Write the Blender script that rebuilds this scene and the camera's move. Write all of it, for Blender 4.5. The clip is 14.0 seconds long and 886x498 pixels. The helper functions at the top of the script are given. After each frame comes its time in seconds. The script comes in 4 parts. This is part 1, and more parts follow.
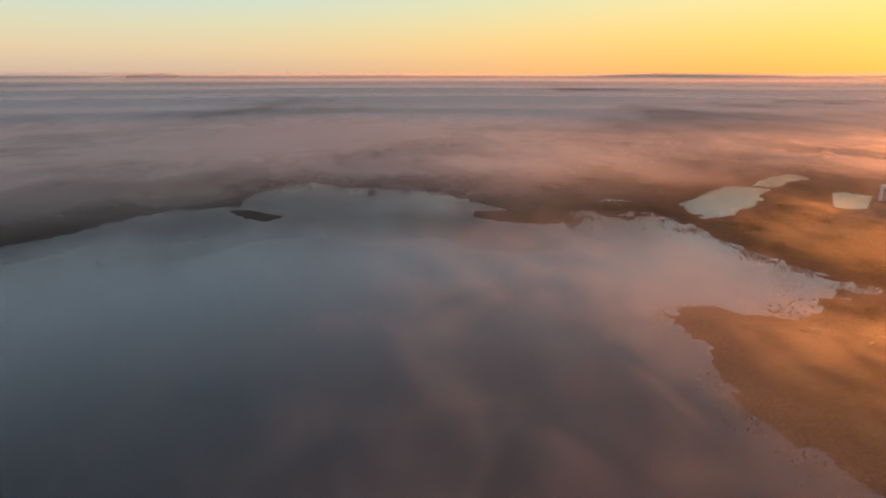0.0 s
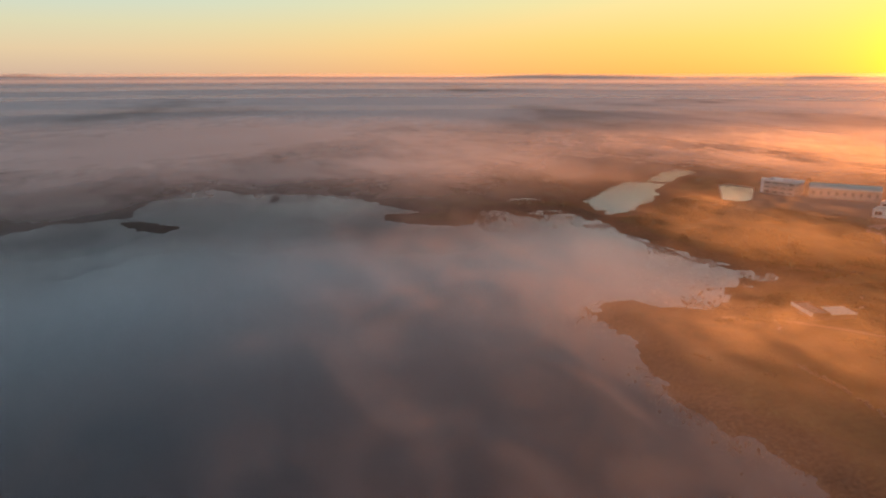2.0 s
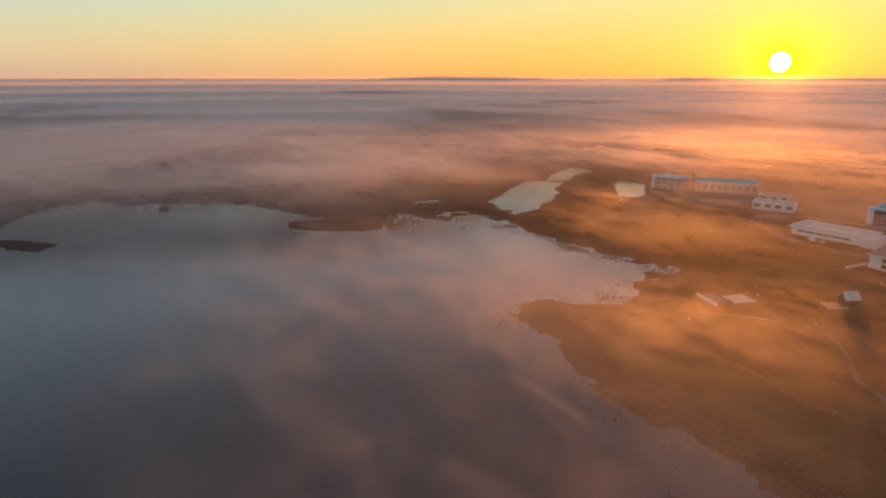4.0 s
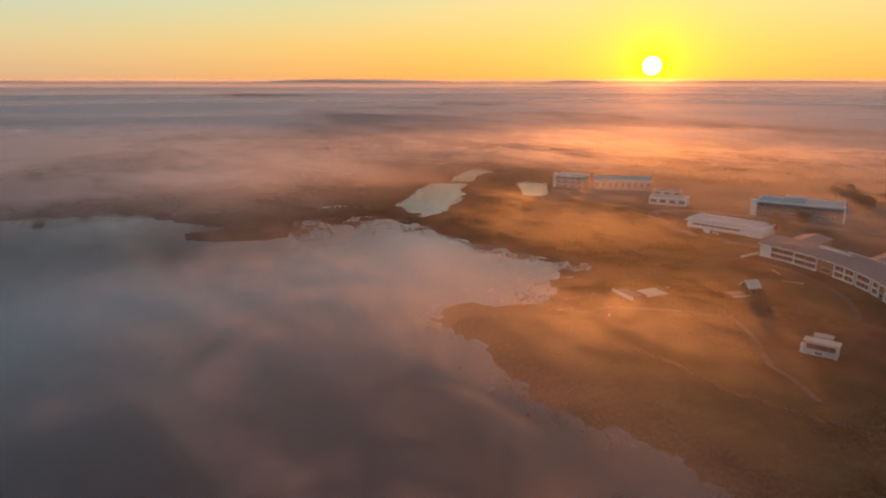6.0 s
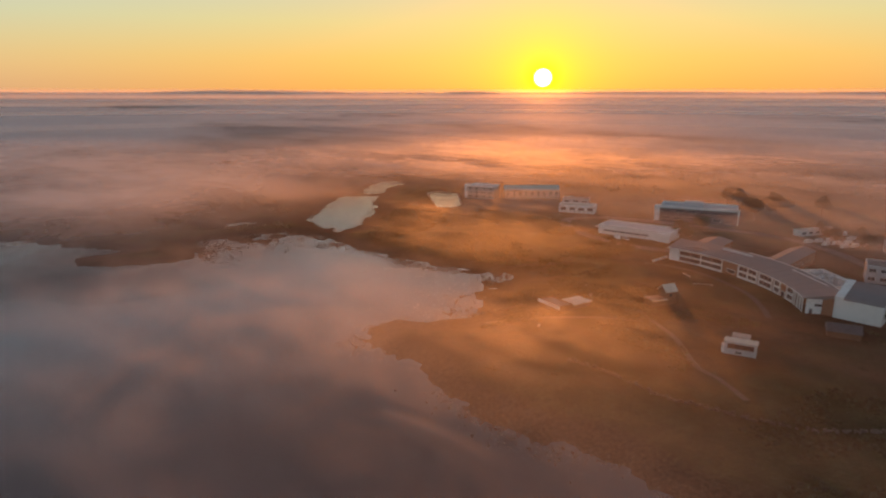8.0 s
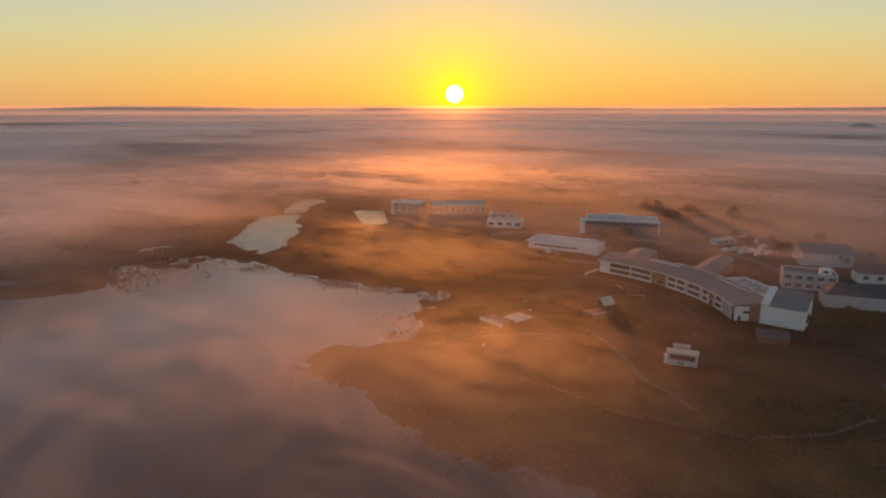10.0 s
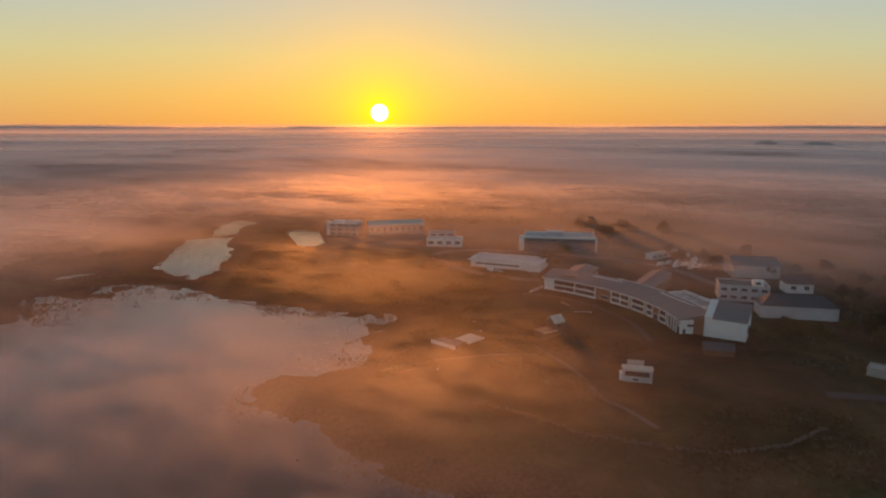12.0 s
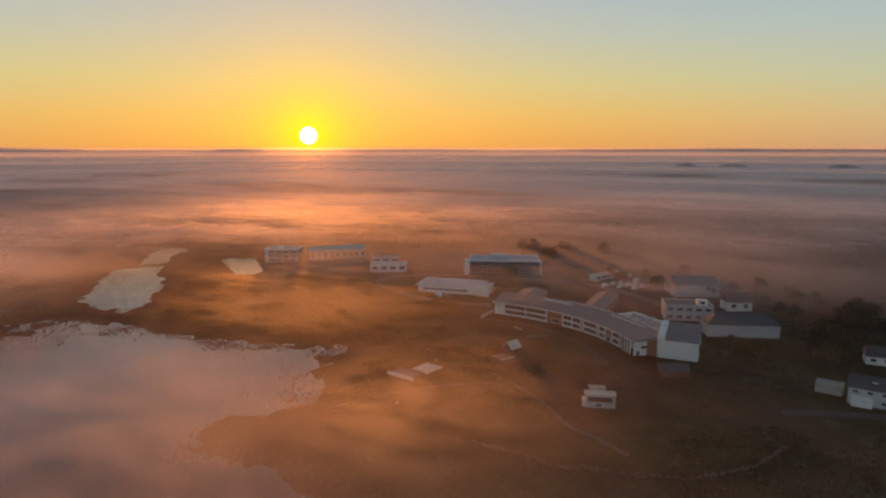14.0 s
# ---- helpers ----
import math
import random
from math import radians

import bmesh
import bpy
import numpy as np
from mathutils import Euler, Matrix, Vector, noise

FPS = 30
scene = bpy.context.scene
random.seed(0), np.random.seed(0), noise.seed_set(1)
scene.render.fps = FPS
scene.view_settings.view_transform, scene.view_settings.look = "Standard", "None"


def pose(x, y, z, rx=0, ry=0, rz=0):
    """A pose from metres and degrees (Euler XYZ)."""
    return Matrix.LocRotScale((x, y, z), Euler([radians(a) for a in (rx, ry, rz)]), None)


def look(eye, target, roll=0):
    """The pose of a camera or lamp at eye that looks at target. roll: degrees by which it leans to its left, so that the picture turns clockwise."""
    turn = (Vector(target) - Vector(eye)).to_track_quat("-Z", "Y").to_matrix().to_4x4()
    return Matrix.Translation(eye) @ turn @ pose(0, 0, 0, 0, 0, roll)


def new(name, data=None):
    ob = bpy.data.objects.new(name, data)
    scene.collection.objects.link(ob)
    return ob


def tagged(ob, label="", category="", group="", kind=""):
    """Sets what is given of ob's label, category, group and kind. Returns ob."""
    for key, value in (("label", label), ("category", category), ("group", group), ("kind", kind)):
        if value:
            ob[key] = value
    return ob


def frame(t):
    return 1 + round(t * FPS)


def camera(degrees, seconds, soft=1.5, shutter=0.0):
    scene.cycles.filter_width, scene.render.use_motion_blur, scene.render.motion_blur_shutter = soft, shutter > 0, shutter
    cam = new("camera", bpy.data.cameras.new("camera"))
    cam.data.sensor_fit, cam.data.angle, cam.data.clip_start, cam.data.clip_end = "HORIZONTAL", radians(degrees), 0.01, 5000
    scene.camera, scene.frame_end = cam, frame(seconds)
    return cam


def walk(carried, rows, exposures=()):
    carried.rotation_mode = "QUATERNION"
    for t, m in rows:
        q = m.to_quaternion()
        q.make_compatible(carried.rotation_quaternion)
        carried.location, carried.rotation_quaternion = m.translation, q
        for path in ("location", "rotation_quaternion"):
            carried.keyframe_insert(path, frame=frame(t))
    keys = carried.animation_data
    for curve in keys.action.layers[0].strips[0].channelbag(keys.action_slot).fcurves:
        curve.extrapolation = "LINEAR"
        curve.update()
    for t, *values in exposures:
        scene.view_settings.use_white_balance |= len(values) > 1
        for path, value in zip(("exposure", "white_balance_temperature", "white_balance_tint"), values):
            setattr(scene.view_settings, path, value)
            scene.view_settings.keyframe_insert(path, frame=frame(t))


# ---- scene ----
cam = camera(69.17, 14.0, soft=2.2)
walk(cam, [
    (0, pose(0.00, 0.00, 80.74, 74.881, 0.0, 0.001)),
    (0.5, pose(-2.07, 2.06, 80.70, 74.891, 0.0, -2.300)),
    (1, pose(-4.31, 4.12, 80.66, 74.911, 0.0, -4.569)),
    (1.5, pose(-6.10, 6.01, 80.57, 74.935, 0.0, -6.890)),
    (2, pose(-7.48, 7.83, 80.48, 74.971, 0.0, -9.251)),
    (2.5, pose(-8.72, 9.62, 80.42, 75.013, 0.0, -11.599)),
    (3, pose(-10.14, 11.49, 80.37, 75.056, 0.0, -13.896)),
    (5.5, pose(-15.43, 22.99, 79.66, 75.294, 0.0, -25.843)),
    (6, pose(-16.62, 25.22, 79.49, 75.354, 0.0, -28.057)),
    (6.5, pose(-17.69, 27.52, 79.38, 75.457, 0.0, -30.281)),
    (7, pose(-18.36, 29.77, 79.48, 75.667, 0.0, -32.533)),
    (7.5, pose(-19.08, 32.25, 79.60, 75.963, 0.0, -34.729)),
    (8, pose(-19.74, 34.69, 79.64, 76.292, 0.0, -36.883)),
    (10.5, pose(-21.79, 46.97, 79.69, 78.007, 0.0, -46.112)),
    (11, pose(-22.02, 49.25, 79.57, 78.386, 0.0, -47.741)),
    (11.5, pose(-22.14, 51.56, 79.64, 78.802, 0.0, -49.363)),
    (12, pose(-22.32, 54.01, 79.71, 79.244, 0.0, -50.948)),
    (12.5, pose(-22.37, 56.29, 79.84, 79.714, 0.0, -52.532)),
    (13, pose(-22.34, 58.66, 79.95, 80.198, 0.0, -54.091)),
    (13.5, pose(-22.24, 61.18, 80.11, 80.704, 0.0, -55.615)),
    (14, pose(-22.19, 64.08, 80.28, 81.219, 0.0, -57.081)),
], exposures=[(0, 1.72), (3, 1.65), (5.5, 1.57), (8, 1.46), (11, 1.3), (14, 1.22)])

# ---- sky and sun ----
SUN = Vector((0.7123, 0.7016, 0.0211)).normalized()
SUN_UP = math.asin(SUN.z)
SUN_AZ = math.atan2(SUN.x, SUN.y)


class Nodes:
    """Short hand for a node tree."""

    def __init__(self, tree):
        self.tree = tree
        tree.nodes.clear()

    def add(self, kind, ins=()):
        n = self.tree.nodes.new(kind)
        for k, v in dict(ins).items():
            self.put(n.inputs[k], v)
        return n

    def put(self, sock, v):
        if isinstance(v, bpy.types.NodeSocket):
            self.tree.links.new(v, sock)
        elif isinstance(v, bpy.types.Node):
            self.tree.links.new(v.outputs[0], sock)
        else:
            if sock.type == "RGBA" and len(v) == 3:
                v = (*v, 1)
            sock.default_value = v

    def math(self, op, a, b=0.0, c=0.0, clamp=False):
        n = self.add("ShaderNodeMath")
        n.operation, n.use_clamp = op, clamp
        for i, v in enumerate((a, b, c)):
            self.put(n.inputs[i], v)
        return n.outputs[0]

    def vmath(self, op, a, b=(0, 0, 0)):
        n = self.add("ShaderNodeVectorMath")
        n.operation = op
        self.put(n.inputs[0], a)
        self.put(n.inputs[1], b)
        return n

    def mix(self, fac, a, b, blend="MIX"):
        n = self.add("ShaderNodeMix")
        n.data_type, n.blend_type = "RGBA", blend
        self.put(n.inputs[0], fac)
        self.put(n.inputs[6], a)
        self.put(n.inputs[7], b)
        return n.outputs[2]

    def ramp(self, fac, stops, smooth=False):
        n = self.add("ShaderNodeValToRGB", {0: fac})
        r = n.color_ramp
        r.interpolation = "EASE" if smooth else "LINEAR"
        while len(r.elements) < len(stops):
            r.elements.new(0.5)
        for e, (p, c) in zip(r.elements, stops):
            e.position = p
            e.color = (*c, 1) if len(c) == 3 else c
        return n.outputs[0]

    def step(self, v, lo, hi, a=0.0, b=1.0):
        n = self.add("ShaderNodeMapRange")
        n.interpolation_type = "SMOOTHSTEP"
        for i, x in enumerate((v, lo, hi, a, b)):
            self.put(n.inputs[i], x)
        return n.outputs[0]

    def fixed(self, v):
        return self.add("ShaderNodeCombineXYZ", {0: v[0], 1: v[1], 2: v[2]}).outputs[0]

    def noise(self, vec, scale, detail=4.0, rough=0.55, distort=0.0):
        return self.add("ShaderNodeTexNoise", {"Vector": vec, "Scale": scale, "Detail": detail, "Roughness": rough, "Distortion": distort})


world = bpy.data.worlds.new("morning_sky")
scene.world = world
world.use_nodes = True
w = Nodes(world.node_tree)
sky = w.add("ShaderNodeTexSky")
sky.sky_type, sky.sun_disc, sky.sun_elevation, sky.sun_rotation = "NISHITA", False, SUN_UP, SUN_AZ
sky.air_density, sky.dust_density, sky.ozone_density = 1.0, 1.5, 2.0
way = w.add("ShaderNodeTexCoord").outputs["Generated"]
way = w.vmath("NORMALIZE", way).outputs[0]
height = w.math("ABSOLUTE", w.add("ShaderNodeSeparateXYZ", {0: way}).outputs[2])
# warm haze low over the horizon, thinning upwards into a dim blue zenith; cooler away from the sun
UPPER = [(0.30, (0.34, 0.44, 0.53)), (0.45, (0.20, 0.26, 0.32)), (0.7, (0.088, 0.12, 0.155)), (1.0, (0.068, 0.095, 0.125))]
sunward = w.ramp(height, [(0.0, (0.84, 0.38, 0.09)), (0.05, (0.80, 0.50, 0.14)), (0.10, (0.67, 0.59, 0.26)), (0.165, (0.50, 0.56, 0.46)), (0.22, (0.39, 0.51, 0.56)), *UPPER])
away = w.ramp(height, [(0.0, (0.50, 0.36, 0.27)), (0.035, (0.60, 0.47, 0.30)), (0.07, (0.55, 0.53, 0.36)), (0.10, (0.47, 0.54, 0.46)), (0.16, (0.42, 0.51, 0.54)), *UPPER])
# glow round the sun
cosang = w.vmath("DOT_PRODUCT", way, tuple(SUN)).outputs["Value"]
ang = w.math("ARCCOSINE", w.math("MINIMUM", cosang, 1.0))
near = w.math("MULTIPLY", w.math("EXPONENT", w.math("MULTIPLY", ang, -1 / radians(2.3))), 1.4, clamp=True)
wide = w.math("EXPONENT", w.math("MULTIPLY", ang, -1 / radians(13)))
disc = w.step(ang, radians(0.56), radians(0.80), 1.0, 0.0)
col = w.mix(w.step(ang, radians(12), radians(75)), sunward, away)
col = w.mix(w.math("MULTIPLY", wide, 0.6), col, (1.02, 0.52, 0.09))
col = w.mix(near, col, (1.5, 0.92, 0.012))
col = w.mix(disc, col, (9.0, 7.0, 4.5))
bg1 = w.add("ShaderNodeBackground", {"Color": sky.outputs[0], "Strength": 0.01})
bg2 = w.add("ShaderNodeBackground", {"Color": col, "Strength": 0.40})
w.add("ShaderNodeOutputWorld", {0: w.add("ShaderNodeAddShader", {0: bg1, 1: bg2})})

sun = new("sun", bpy.data.lights.new("sun", "SUN"))
sun.data.energy, sun.data.angle, sun.data.color = 1.4, radians(3.6), (1.0, 0.265, 0.03)
sun.matrix_world = look(Vector((SUN.x, SUN.y, 0.036)) * 100, (0, 0, 0))
scene.cycles.transparent_max_bounces = 24

# ---- materials ----


def material(name):
    m = bpy.data.materials.new(name)
    m.use_nodes = True
    return m, Nodes(m.node_tree)


def plain(name, colour, rough=0.8, metal=0.0, grain=8.0, vary=0.25, stain=0.15, bump=0.2, per_object=0.0):
    """Paint, render, stone or sheet: a colour with fine grain, large stains and relief."""
    m, n = material(name)
    p = n.add("ShaderNodeNewGeometry").outputs["Position"]
    fine = n.noise(p, grain, 5).outputs[0]
    big = n.noise(p, 0.35, 4, 0.6).outputs[0]
    c = n.mix(n.step(fine, 0.3, 0.7), [v * (1 - vary) for v in colour], [min(1, v * (1 + vary * 0.6)) for v in colour])
    c = n.mix(n.math("MULTIPLY", n.step(big, 0.45, 0.75), stain * 2.0), c, [v * 0.45 for v in colour])
    if per_object:
        r = n.add("ShaderNodeObjectInfo").outputs["Random"]
        c = n.mix(1.0, c, n.ramp(r, [(0, (1 - per_object,) * 3), (1, (1 + per_object,) * 3)]), "MULTIPLY")
    b = n.add("ShaderNodeBump", {"Strength": bump, "Distance": 0.05, "Height": fine})
    s = n.add("ShaderNodeBsdfPrincipled", {"Base Color": c, "Roughness": rough, "Metallic": metal, "Normal": b})
    n.add("ShaderNodeOutputMaterial", {0: s})
    return m


def glass(name, tint=(0.03, 0.04, 0.05)):
    m, n = material(name)
    p = n.add("ShaderNodeNewGeometry").outputs["Position"]
    f = n.noise(p, 0.6, 2).outputs[0]
    b = n.add("ShaderNodeBump", {"Strength": 0.05, "Distance": 0.05, "Height": f})
    s = n.add("ShaderNodeBsdfPrincipled", {"Base Color": tint, "Roughness": 0.06, "IOR": 1.5, "Normal": b})
    n.add("ShaderNodeOutputMaterial", {0: s})
    return m


WHITE = plain("white_render", (0.78, 0.78, 0.77), 0.75, stain=0.12, vary=0.08)
CREAM = plain("cream_metal_roof", (0.62, 0.58, 0.50), 0.9, vary=0.08)
GREY_ROOF = plain("grey_metal_roof", (0.20, 0.195, 0.205), 0.8, 0.0, grain=3, vary=0.15)
SLATE = plain("dark_slate", (0.09, 0.09, 0.10), 0.6, grain=5)
BRICK = plain("brown_brick", (0.28, 0.14, 0.085), 0.9, grain=6)
TIMBER = plain("brown_boarding", (0.16, 0.095, 0.06), 0.85, grain=5)
CONCRETE = plain("concrete", (0.38, 0.37, 0.35), 0.85, grain=5)
PALE_GREY = plain("pale_grey_cladding", (0.48, 0.50, 0.53), 0.6, grain=3, vary=0.1)
STEEL = plain("galvanised_steel", (0.55, 0.56, 0.57), 0.4, 0.7)
LAMP, lamp_nodes = material("lit_lamp_glass")
lamp_nodes.add("ShaderNodeOutputMaterial", {0: lamp_nodes.add("ShaderNodeEmission", {"Color": (1.0, 0.9, 0.75), "Strength": 6.0})})
GLASS = glass("dark_glass")
SKYLIGHT = glass("pale_glass", (0.45, 0.5, 0.55))
ASPHALT = plain("worn_asphalt", (0.10, 0.095, 0.10), 0.9, grain=4)
DARK_ASPHALT = plain("dark_asphalt", (0.05, 0.048, 0.05), 0.95, grain=4)
GRAVEL = plain("pale_gravel", (0.095, 0.085, 0.075), 0.95, grain=4, vary=0.4)
STONE = plain("limestone", (0.10, 0.09, 0.08), 0.9, grain=5, per_object=0.3)
LEAF = plain("leaves", (0.055, 0.075, 0.025), 0.8, grain=1.5, vary=0.5)
DARK_LEAF = plain("dark_leaves", (0.03, 0.042, 0.018), 0.85, grain=1.5, vary=0.5)
SCRUB = plain("scrub", (0.042, 0.045, 0.016), 0.9, grain=0.8, vary=0.5)
BARK = plain("bark", (0.09, 0.065, 0.045), 0.95, grain=9)
CAR_WHITE = plain("white_car_paint", (0.75, 0.75, 0.74), 0.25, vary=0.03, stain=0.03)
CAR_GREY = plain("grey_car_paint", (0.2, 0.21, 0.23), 0.3, vary=0.03, stain=0.03)
RUBBER = plain("rubber", (0.02, 0.02, 0.02), 0.9)


def water_material():
    m, n = material("calm_water")
    p = n.add("ShaderNodeNewGeometry").outputs["Position"]
    big = n.noise(p, 0.02, 4, 0.6, 0.5).outputs[0]
    fine = n.noise(p, 0.7, 3).outputs[0]
    c = n.mix(n.step(big, 0.35, 0.7), (0.010, 0.018, 0.028), (0.018, 0.026, 0.036))
    b = n.add("ShaderNodeBump", {"Strength": 0.03, "Distance": 0.2, "Height": fine})
    s = n.add("ShaderNodeBsdfPrincipled", {"Base Color": c, "Roughness": n.step(big, 0.3, 0.7, 0.03, 0.09), "IOR": 1.55, "Normal": b})
    n.add("ShaderNodeOutputMaterial", {0: s})
    return m


def ground_material():
    m, n = material("shore_and_fields")
    p = n.add("ShaderNodeNewGeometry").outputs["Position"]
    z = n.add("ShaderNodeSeparateXYZ", {0: p}).outputs[2]
    big = n.noise(p, 0.012, 5, 0.6, 0.4).outputs[0]
    mid = n.noise(p, 0.09, 5, 0.6).outputs[0]
    fine = n.noise(p, 0.9, 5, 0.65).outputs[0]
    grass = n.mix(n.step(mid, 0.38, 0.62), (0.030, 0.040, 0.010), (0.072, 0.068, 0.022))
    rough = n.mix(n.step(mid, 0.4, 0.6), (0.055, 0.036, 0.018), (0.014, 0.016, 0.007))
    land = n.mix(n.step(big, 0.40, 0.58), grass, rough)
    weed = n.mix(n.step(fine, 0.35, 0.65), (0.025, 0.017, 0.009), (0.07, 0.05, 0.03))
    c = n.mix(n.step(n.math("ADD", z, n.math("MULTIPLY", fine, 0.8)), 1.0, 2.0), weed, land)
    c = n.mix(n.step(fine, 0.3, 0.75, 0.55, 0.0), c, n.mix(1.0, c, (0.45, 0.42, 0.4), "MULTIPLY"))
    b = n.add("ShaderNodeBump", {"Strength": 0.9, "Distance": 1.0, "Height": n.math("ADD", fine, mid)})
    s = n.add("ShaderNodeBsdfPrincipled", {"Base Color": c, "Roughness": 0.92, "Specular IOR Level": 0.25, "Normal": b})
    n.add("ShaderNodeOutputMaterial", {0: s})
    return m


def mist_material(name, offset, size, base, banks, lo=0.36, hi=0.70, thin=0.12, most=0.5, far=None, more=None, end=None, slope=0.003, ahead=0.12, ragged=0.5, stretch=0.6, spread_=0.2, tilt=2.5):
    """Thin fog: clear where there is none, elsewhere white droplets that take the sky's light from above and throw the sun's light
    mostly forward, whatever way the layer lies. banks: x, y, radius, amount."""
    m, n = material(name)
    m.cycles.use_bump_map_correction = False
    p = n.add("ShaderNodeNewGeometry").outputs["Position"]
    q = n.vmath("ADD", p, offset).outputs[0]
    q = n.add("ShaderNodeMapping", {"Vector": q, "Rotation": (0, 0, radians(30)), "Scale": (1.0, stretch, 1.0)})
    a = n.noise(q, 1 / size, 4, 0.55, 0.3).outputs[0]
    fine = n.noise(q, 5 / size, 4, 0.55, 1.2).outputs[0]
    flat = n.vmath("MULTIPLY", p, (1, 1, 0)).outputs[0]
    reach = n.vmath("LENGTH", flat).outputs["Value"]
    amount = base
    for x, y, r, k in banks:
        d = n.vmath("DISTANCE", flat, (x, y, 0)).outputs["Value"]
        amount = n.math("ADD", amount, n.step(d, r * 0.15, r, k, 0.0))
    for ramp in (far, more):
        if ramp:
            amount = n.math("ADD", amount, n.step(reach, ramp[0], ramp[1], 0.0, ramp[2]))
    if end:
        amount = n.math("MULTIPLY", amount, n.step(reach, end[0], end[1], 1.0, 0.0))
    pattern = n.step(n.math("ADD", a, n.math("MULTIPLY", n.math("SUBTRACT", fine, 0.5), ragged)), lo, hi, thin, 1.0)
    alpha = n.math("MULTIPLY", n.math("MULTIPLY", pattern, amount), 1.0, clamp=True)
    alpha = n.math("MINIMUM", alpha, most)
    roll = n.noise(q, 1.5 / size, 2, 0.45).outputs[0]
    bump = n.add("ShaderNodeBump", {"Strength": 1.0, "Distance": size * slope, "Height": roll})
    over = n.add("ShaderNodeBsdfDiffuse", {"Color": (0.9, 0.9, 0.9), "Normal": bump})
    under = n.add("ShaderNodeBsdfTranslucent", {"Color": (0.9, 0.9, 0.9), "Normal": bump})
    over = n.add("ShaderNodeMixShader", {0: 0.33, 1: over, 2: under})
    lobe = n.add("ShaderNodeBsdfHair", {"Color": (1.0, 1.0, 1.0), "RoughnessU": spread_, "RoughnessV": 1.0, "Tangent": n.fixed(Vector((SUN.x, SUN.y, -math.tan(radians(tilt)))).normalized())})
    body = n.add("ShaderNodeMixShader", {0: ahead, 1: over, 2: lobe})
    clear = n.add("ShaderNodeBsdfTransparent")
    n.add("ShaderNodeOutputMaterial", {0: n.add("ShaderNodeMixShader", {0: alpha, 1: clear, 2: body})})
    return m


# ---- terrain ----
TABLE = np.random.RandomState(7).rand(256, 256)


def lattice(x, y):
    """Smooth value noise, 0 to 1."""
    xi, yi = np.floor(x).astype(int), np.floor(y).astype(int)
    u, v = x - xi, y - yi
    u, v = u * u * (3 - 2 * u), v * v * (3 - 2 * v)
    a, b = TABLE[xi % 256, yi % 256], TABLE[(xi + 1) % 256, yi % 256]
    c, d = TABLE[xi % 256, (yi + 1) % 256], TABLE[(xi + 1) % 256, (yi + 1) % 256]
    return (a * (1 - u) + b * u) * (1 - v) + (c * (1 - u) + d * u) * v


def fbm(x, y, size, octaves=4):
    total, amp, norm = 0, 1.0, 0
    for k in range(octaves):
        total = total + amp * lattice(x / size + 17.3 * k, y / size + 5.1 * k)
        norm, amp, size = norm + amp, amp * 0.55, size * 0.5
    return total / norm


def ramp01(v, lo, hi):
    t = np.clip((v - lo) / (hi - lo), 0, 1)
    return t * t * (3 - 2 * t)


def outline(points, x, y):
    """Signed distance to a closed outline, positive within it."""
    best, inside = np.full(x.shape, 1e12), np.zeros(x.shape, bool)
    for (ax, ay), (bx, by) in zip(points, points[1:] + points[:1]):
        dx, dy = bx - ax, by - ay
        t = np.clip(((x - ax) * dx + (y - ay) * dy) / (dx * dx + dy * dy), 0, 1)
        best = np.minimum(best, (x - ax - t * dx) ** 2 + (y - ay - t * dy) ** 2)
        if ay != by:
            inside ^= ((ay > y) != (by > y)) & (x < (by - ay and dx * (y - ay) / dy + ax))
    return np.where(inside, 1, -1) * np.sqrt(best)


# the sea's edge: the near shore, the bay, the far shore
EAST_SHORE = [(100, 0), (88, 60), (85, 99), (86, 118), (79, 133), (78, 150), (75, 170), (80, 178), (79, 190), (76, 210), (86, 217),
              (99, 221), (106, 212), (121, 207), (130, 214), (145, 227), (158, 234), (168, 236), (166, 246), (156, 262), (149, 279),
              (143, 303), (138, 335), (138, 362)]
FAR_SHORE = [(133, 377), (109, 386), (80, 388), (70, 358), (64, 353), (43, 352), (16, 372), (20, 387), (41, 391), (18, 423), (-3, 451),
             (-35, 468), (-77, 474), (-100, 502), (-120, 477), (-136, 431), (-128, 402), (-168, 389), (-188, 357), (-200, 318),
             (-230, 285), (-420, 230), (-6500, 150), (-6500, -6500), (400, -6500), (150, -200)]
POND = [(153, 409), (183, 446), (196, 462), (216, 483), (229, 476), (243, 468), (217, 434), (205, 411), (184, 392), (167, 370), (153, 369)]
UPPER_POND = [(236, 484), (268, 524), (290, 541), (301, 530), (298, 518), (265, 497), (250, 474)]
RILL = [(102, 424), (118, 426), (130, 420), (117, 420)]
TANK = [(270, 441), (281, 447), (290, 428), (257, 382), (245, 381), (240, 388)]
ISLE = [(-134, 388), (-118, 392), (-95, 371), (-102, 360), (-118, 369)]


def shore_distance(x, y):
    """How far inland a place lies; negative over water."""
    inland = -np.maximum.reduce([outline(EAST_SHORE + FAR_SHORE, x, y), outline(POND, x, y), outline(UPPER_POND, x, y), outline(RILL, x, y)])
    return np.maximum(inland, outline(ISLE, x, y))


